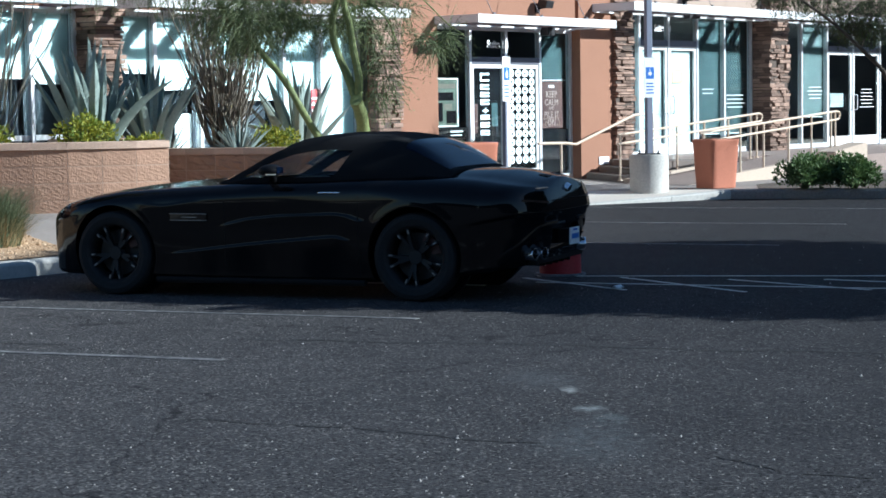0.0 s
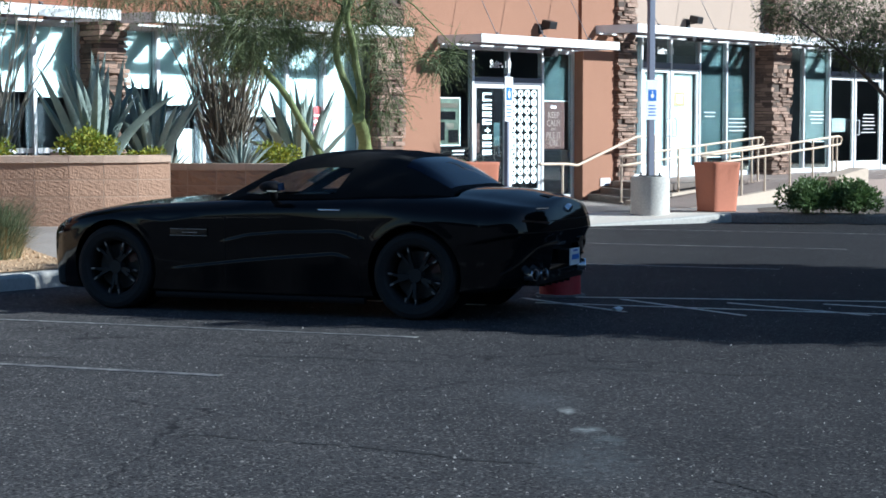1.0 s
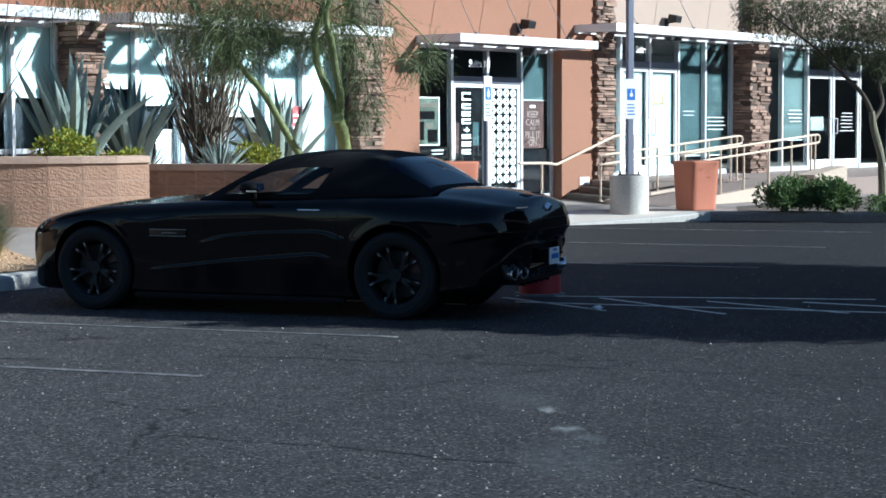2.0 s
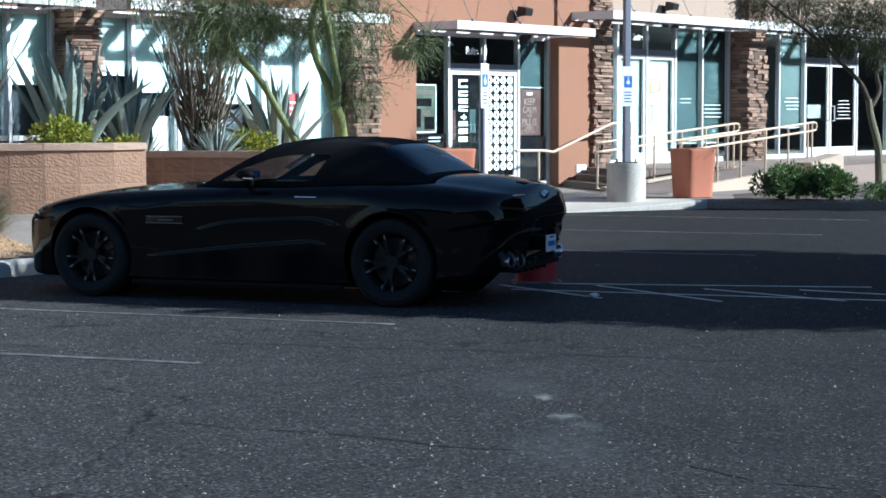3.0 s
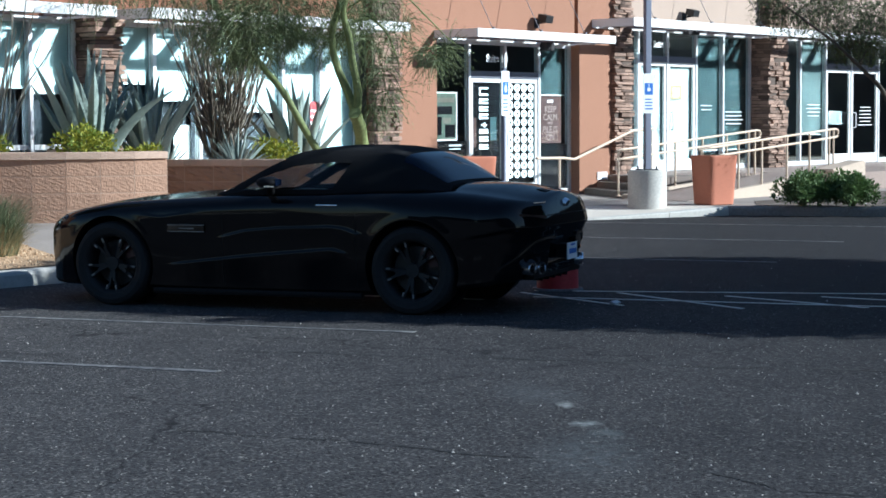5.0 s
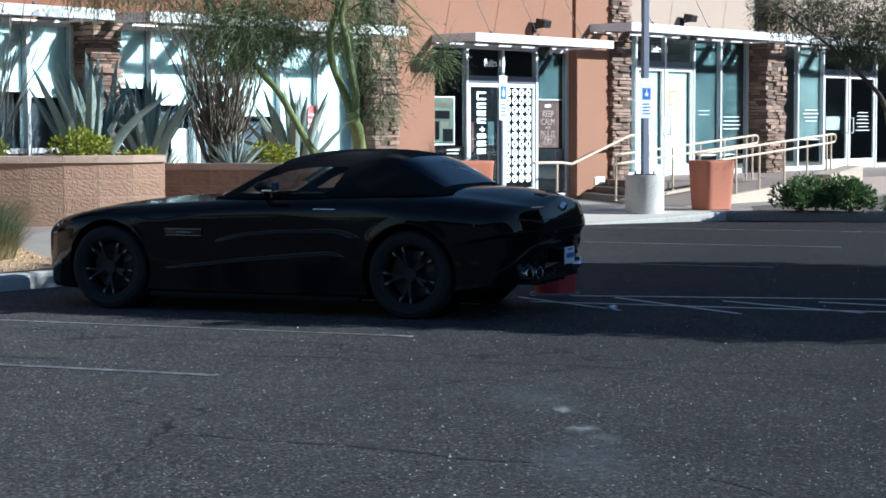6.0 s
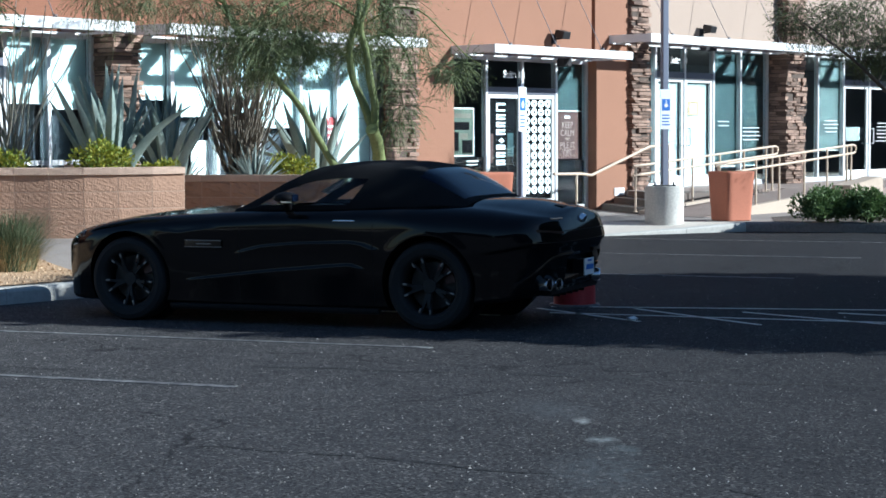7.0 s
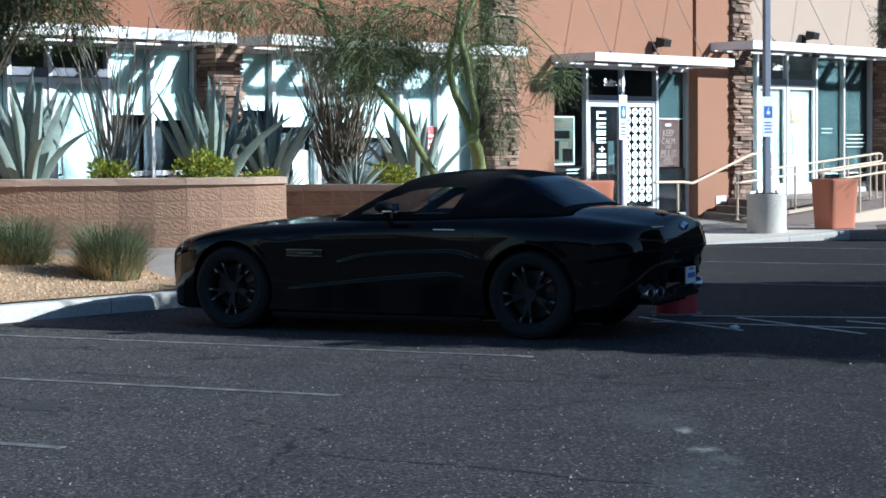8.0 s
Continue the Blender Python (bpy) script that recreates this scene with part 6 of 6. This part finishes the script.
lamp = thing("street_lamp", "grey steel lamp pole on a concrete pedestal, with a parking sign", "street lamp", (26.34, 16.54, 0.146), -30)
bm = bmesh.new()
add_tube(bm, (0, 0, -0.12), (0, 0, 0.585), 0.315, seg=48)
bmesh.ops.bevel(bm, geom=[e for e in bm.edges if all(v.co.z > 0.5 for v in e.verts)], offset=0.02, segments=2, affect="EDGES")
part("pedestal", bm, KERB, lamp, smooth=True)
bm = bmesh.new()
add_box(bm, -0.14, 0.14, -0.14, 0.14, 0.585, 0.605, bevel=0.004)
for sx in (-1, 1):
    for sy in (-1, 1):
        add_tube(bm, (sx * 0.11, sy * 0.11, 0.605), (sx * 0.11, sy * 0.11, 0.65), 0.014, seg=8)
part("base_plate", bm, BLACK_METAL, lamp)
bm = bmesh.new()
add_box(bm, -0.05, 0.05, -0.05, 0.05, 0.6, 6.0, bevel=0.01)
part("pole", bm, POLE_PAINT, lamp)
bm = bmesh.new()
add_box(bm, -0.6, 0.1, -0.15, 0.15, 6.0, 6.12, bevel=0.03)
part("lamp_head", bm, BLACK_METAL, lamp)
accessible_sign(lamp, 1.50, 2.14, 0.20)

post = thing("sign_post", "white accessible parking sign on a galvanised post", "sign", (20.1, 14.85, 0.0), 17)
bm = bmesh.new()
add_box(bm, -0.03, 0.03, -0.045, 0.0, -0.02, 2.22, bevel=0.004)
part("post", bm, POLE_PAINT, post)
accessible_sign(post, 1.60, 2.18, 0.305)

bm = bmesh.new()
add_tube(bm, (0, 0, -0.01), (0, 0, 0.55), 0.19, 0.18, 28)
bmesh.ops.bevel(bm, geom=[e for e in bm.edges if all(v.co.z > 0.5 for v in e.verts)], offset=0.02, segments=2, affect="EDGES")
red = tagged(new("red_bollard_base"), "red-painted concrete post base on a white painted patch", "bollard")
red.matrix_world = pose(14.19, 9.86, 0)
part("base", bm, RED_PAINT, red, smooth=True)
bm = bmesh.new()
add_tube(bm, (0, 0, 0.002), (0, 0, 0.02), 0.235, 0.225, 28)
part("collar", bm, LINE, red, "worn white painted collar")


def floodlight(x, z):
    top = thing("floodlight", "black wall floodlight on a short arm", "wall light", (x, WALL, z), group="wall floodlights")
    bm = bmesh.new()
    add_box(bm, -0.115, 0.115, -0.30, -0.10, -0.04, 0.10, pose(0, 0, 0, 14), 0.02)
    part("housing", bm, BLACK_METAL, top)
    bm = bmesh.new()
    add_tube(bm, (0, -0.002, -0.10), (0, -0.22, -0.08), 0.02, seg=8)
    add_tube(bm, (0, -0.22, -0.09), (0, -0.22, 0.0), 0.02, seg=8)
    part("arm", bm, BLACK_METAL, top)
    box_part("wall_plate", top, BLACK_METAL, -0.07, 0.07, -0.02, -0.001, -0.18, -0.02)


floodlight(28.75, 3.42)
floodlight(33.95, 3.74)
# small black boxes on the wall under two of the canopies
for x, z, w, h in ((28.92, 2.90, 0.24, 0.15), (34.04, 3.33, 0.42, 0.10)):
    lt = thing("canopy_box", "small black box under the canopy", "light fitting", (x, WALL, z), group="canopy lights")
    box_part("housing", lt, BLACK_METAL, -w / 2, w / 2, -0.20, -0.03, -h / 2, h / 2, 0.012)
    box_part("bracket", lt, BLACK_METAL, -0.03, 0.03, -0.03, -0.001, -h / 2, h / 2 + 0.05)
plate = box_part("vent_plate", None, SIGN_WHITE, 30.74, 31.08, WALL - 0.02, WALL - 0.001, 0.40, 0.55, 0.004)
tagged(plate, "white rectangular access panel on the brown wall", "wall panel")


# ---- behind the shop glass ----
def blind(x0, x1, z0, z1, mat=BLIND, name="roller_blind", label="white roller blind part lowered behind the glass", y=SHOP + 0.057):
    top = thing(name, label, "blind", group="shop blinds")
    box_part("cloth", top, mat, x0 + 0.04, x1 - 0.04, y, y + 0.006, z0, z1)
    bm = bmesh.new()
    add_tube(bm, (x0 + 0.04, y + 0.003, z0), (x1 - 0.04, y + 0.003, z0), 0.012, seg=8)
    part("hem_bar", bm, WHITE_METAL, top)
    bm = bmesh.new()
    add_tube(bm, (x0 + 0.04, y + 0.04, z1), (x1 - 0.04, y + 0.04, z1), 0.035, seg=10)
    part("roller", bm, WHITE_METAL, top)


for x0, x1, z0 in ((9.1, 11.0, 1.9), (11.0, 13.2, 1.9), (13.2, 14.75, 1.7), (14.75, 15.40, 1.0), (15.40, 16.38, 0.8), (16.38, 17.12, 2.02), (17.12, 17.9, 1.95), (18.60, 19.42, 2.10), (19.42, 20.34, 1.86),
                   (20.34, 21.25, 1.82), (21.25, 22.17, 1.70), (22.17, 23.05, 1.0), (23.05, 23.96, 0.85)):
    blind(x0, x1, z0, 2.90 if x0 > 16.3 or x0 < 13.0 else 2.44)
for x0, x1, z0, z1 in ((32.0, 32.55, 0.6, 3.3), (32.55, 33.66, 0.74, 2.66), (33.66, 34.80, 0.74, 2.66)):
    blind(x0 + 0.04, x1 - 0.09, z0, z1, DOOR_PAPER, "window_paper", "white paper covering the inside of the glass")
TEAL_CLOTH = material("teal_sheet", (0.016, 0.040, 0.044), 0.9, vary=0.1, scale=1.5, fine=50)
for x0, x1, z0, z1 in ((34.80, 35.92, 0.9, 3.3), (35.92, 37.08, 0.9, 3.3), (29.12, 30.12, 2.02, 2.9)):
    blind(x0, x1, z0, z1, TEAL_CLOTH, "teal_sheet", "teal blind lowered behind the shop glass")


# boards added below the blinds; the dim blue interior is put in their colour
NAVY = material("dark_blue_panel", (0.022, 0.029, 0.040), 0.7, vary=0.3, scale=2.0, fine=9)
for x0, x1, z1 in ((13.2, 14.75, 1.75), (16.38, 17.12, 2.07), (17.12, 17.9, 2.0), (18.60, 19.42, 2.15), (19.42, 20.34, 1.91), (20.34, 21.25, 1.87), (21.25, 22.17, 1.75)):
    pn = thing("interior_stand_in", "added dark blue board standing in for the dim interior behind the lower shop glass", "divider", (0, 0, 0), group="room dividers")
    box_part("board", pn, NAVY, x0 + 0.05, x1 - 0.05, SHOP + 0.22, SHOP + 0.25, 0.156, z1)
bd = thing("display_board", "small white board standing low in the shop window", "board")
box_part("board", bd, PAPER, 19.92, 20.26, SHOP + 0.10, SHOP + 0.12, 0.156, 1.5)


def window_sheet(name, label, mat, x0, x1, z0, z1, y=SHOP + 0.008, category="poster"):
    top = thing(name, label, category)
    box_part("sheet", top, mat, x0, x1, y, y + 0.004, z0, z1)
    return top


def bars(parent, mat, rows_b, y):
    for x0, x1, z0, z1 in rows_b:
        box_part("print_bar", parent, mat, x0, x1, y - 0.004, y - 0.001, z0, z1)


F_Y = SHOP + 0.008
face = pose(0, 0, 0, 90, 0, 0)
# door leaf with the upright lettering, drawn as plain strokes
leaf = window_sheet("door_film", "black film on the door glass with upright white lettering", BLACK_FILM, 27.10, 27.95, 0.40, 2.22, F_Y, "window film")
letters = [(1.98, 2.16, "S"), (1.83, 1.96, "U"), (1.70, 1.82, "L"), (1.56, 1.69, "P"), (1.43, 1.52, "-"), (1.30, 1.41, "T"), (1.16, 1.28, "R"), (1.02, 1.14, "U")]
for z0, z1, ch in letters:
    if ch == "-":
        bars(leaf, SIGN_WHITE, [(27.40, 27.56, 1.455, 1.485), (27.47, 27.50, 1.42, 1.52)], F_Y)
    else:
        bars(leaf, SIGN_WHITE, [(27.33, 27.595, z0 + 0.016, z0 + 0.05), (27.33, 27.595, z1 - 0.05, z1 - 0.016), (27.33, 27.37, z0 + 0.05, z1 - 0.05)], F_Y)
bars(leaf, POSTER_RED, [(27.11, 27.24, 1.07, 1.60)], F_Y)
bars(leaf, TEAL_CLOTH, [(27.66, 27.84, 1.19, 1.61)], F_Y)
disc_sheet = window_sheet("door_film", "black film on the door glass with a grid of white discs", BLACK_FILM, 28.14, 29.05, 0.40, 2.235, F_Y, "window film")
bm = bmesh.new()
add_tube(bm, (0, 0, 0), (0, -0.003, 0), 0.072, seg=24)
bmesh.ops.scale(bm, vec=(1.22, 1, 1), verts=bm.verts)
disc_me = mesh_of("white_disc", bm, SIGN_WHITE)
bm = bmesh.new()
add_box(bm, -0.022, 0.022, -0.0045, -0.003, -0.03, 0.03)
dot_me = mesh_of("dark_mark", bm, BLACK_FILM)
for r in range(11):
    for c in range(4):
        ob = new("white_disc", disc_me)
        ob.parent = disc_sheet
        ob.matrix_local = pose(28.27 + 0.212 * c, F_Y - 0.001, 2.145 - 0.158 * r)
        mk = new("dark_mark", dot_me)
        mk.parent = ob
        mk.matrix_local = pose(0, 0, 0, 0, 45 * ((r + c) % 2), 0)
pic = window_sheet("poster", "green and brown framed poster behind the glass", POSTER_GREEN, 25.95, 26.68, 1.20, 2.05, F_Y)
bars(pic, BLACK_FILM, [(26.02, 26.24, 1.30, 1.62), (26.34, 26.62, 1.26, 1.48), (26.08, 26.54, 1.66, 1.80)], F_Y)
bars(pic, POSTER_BROWN, [(26.28, 26.50, 1.50, 1.60), (26.04, 26.60, 1.87, 1.95)], F_Y)
bars(pic, SIGN_WHITE, [(25.95, 26.68, 2.03, 2.05), (25.95, 26.68, 1.20, 1.22), (25.95, 25.97, 1.22, 2.03), (26.66, 26.68, 1.22, 2.03)], F_Y)
dark = window_sheet("window_film", "black film with small white print low in the window", BLACK_FILM, 25.90, 26.95, 0.35, 1.18, F_Y, "window film")
bars(dark, SIGN_WHITE, [(26.45, 26.8, 1.10, 1.125), (26.45, 26.78, 1.04, 1.06)], F_Y)
# pale sheet whose colour stands for the teal reflection in the far pane
blind(39.42, 40.68, 1.2, 3.3, material("pale_teal_reflection", (0.075, 0.105, 0.105), 0.9, vary=0.15, scale=1.5), "teal_sheet", "pale teal sheet standing in for the reflection in the far shop glass")
DIM_PRINT = material("faded_print", (0.30, 0.24, 0.22), 0.8, vary=0.1)
calm = window_sheet("poster", "dark red poster with white lettering behind the glass", POSTER_RED, 29.18, 29.90, 1.12, 2.0, F_Y)
for i, (word, size) in enumerate((("KEEP", 0.17), ("CALM", 0.17), ("AND", 0.08), ("PILE IT", 0.17), ("ON", 0.17))):
    z = (1.70, 1.55, 1.47, 1.32, 1.18)[i]
    text_mesh("lettering", word, size, DIM_PRINT, calm, pose(29.54, F_Y - 0.004, z, 90))
bars(calm, SIGN_WHITE, [(29.45, 29.63, 1.88, 1.93)], F_Y)
film = window_sheet("window_film", "black film low in the side window", BLACK_FILM, 29.16, 30.08, 0.30, 1.10, F_Y, "window film")


def suite_sign(x, z, size, y=SHOP - 0.02):
    top = thing("suite_sign", "white lettering on the glass above the door", "sign")
    text_mesh("lettering", "Suite", size, SIGN_WHITE, top, pose(x, y + 0.008, z, 90), 0.006)
    for k in range(3):
        box_part("print_bar", top, SIGN_WHITE, x + size * (1.45 + 0.36 * k), x + size * (1.59 + 0.36 * k), y + 0.002, y + 0.01, z, z + size * 0.66)


suite_sign(27.72, 2.60, 0.19)
suite_sign(33.35, 3.02, 0.19)
for x0, x1, z0, rows_n, nm in ((34.95, 35.6, 1.75, 2, "white print low on the shop glass"), (36.0, 36.85, 1.45, 4, "white print low on the shop glass"), (39.75, 40.5, 1.62, 4, "pale print on the far shop glass"), (42.41, 43.2, 1.40, 6, "white opening hours on the far door")):
    sh = thing("window_lettering", nm, "lettering")
    rnd = random.Random(int(x0 * 7))
    for k in range(rows_n):
        d = rnd.uniform(0, 0.12)
        box_part("print_bar", sh, SIGN_WHITE, x0 + d, x1 - d, SHOP - 0.012, SHOP - 0.007, z0 + 0.085 * k, z0 + 0.085 * k + 0.017)
note = window_sheet("notice", "yellow framed notice on the papered door", GOLD, 33.86, 34.3, 1.97, 2.26, SHOP + 0.02, "notice")
bars(note, PAPER, [(33.97, 34.19, 2.03, 2.20)], SHOP + 0.02)
window_sheet("notice", "white notice on the far door glass", NOTICE, 40.93, 41.62, 1.42, 1.74, SHOP + 0.02, "notice")

sale = window_sheet("notice", "small red and white striped notice in the window", RED_PAINT, 22.85, 23.02, 1.42, 1.86, SHOP + 0.012, "notice")
bars(sale, PAPER, [(22.85, 23.02, 1.50, 1.54), (22.85, 23.02, 1.60, 1.64), (22.85, 23.02, 1.70, 1.73)], SHOP + 0.012)
litter = thing("litter", "crumpled white paper cup lid on the asphalt", "litter", (13.3, 8.66, 0))
bm = bmesh.new()
rnd = random.Random(91)
r = bmesh.ops.create_icosphere(bm, subdivisions=2, radius=0.045)
for v in bm.verts:
    v.co *= rnd.uniform(0.75, 1.2)
    v.co.z = max(-0.002, v.co.z * 0.45 + 0.016)
part("crumpled_paper", bm, PAPER, litter)

# unseen blocks added behind and beside the viewpoint, to darken reflections in the car
far = thing("building", "unseen long two-storey stucco block added across the car park", "building", (-22.0, -17.0, 0), -52)
box_part("wall", far, MORTAR, -45, 45, -12, 0, -0.05, 8.0)
far2 = thing("building", "unseen long low stucco block added beside the car park", "building", (58.0, -16.0, 0), 66)
box_part("wall", far2, MORTAR, -80, 80, -10, 0, -0.05, 8.5)
box_part("roof", far2, MORTAR, -80.3, 80.3, -10.3, 0.3, 8.5, 8.9)
box_part("roof", far, MORTAR, -45.3, 45.3, -12.3, 0.3, 8.0, 8.4)
for k in range(-7, 8):
    w = box_part("window", far, ALU_DARK, k * 5.6 - 1.6, k * 5.6 + 1.6, 0.0, 0.05, 0.9, 3.0)
    box_part("pane", w, BLACK_FILM, k * 5.6 - 1.5, k * 5.6 + 1.5, 0.051, 0.06, 1.0, 2.9)
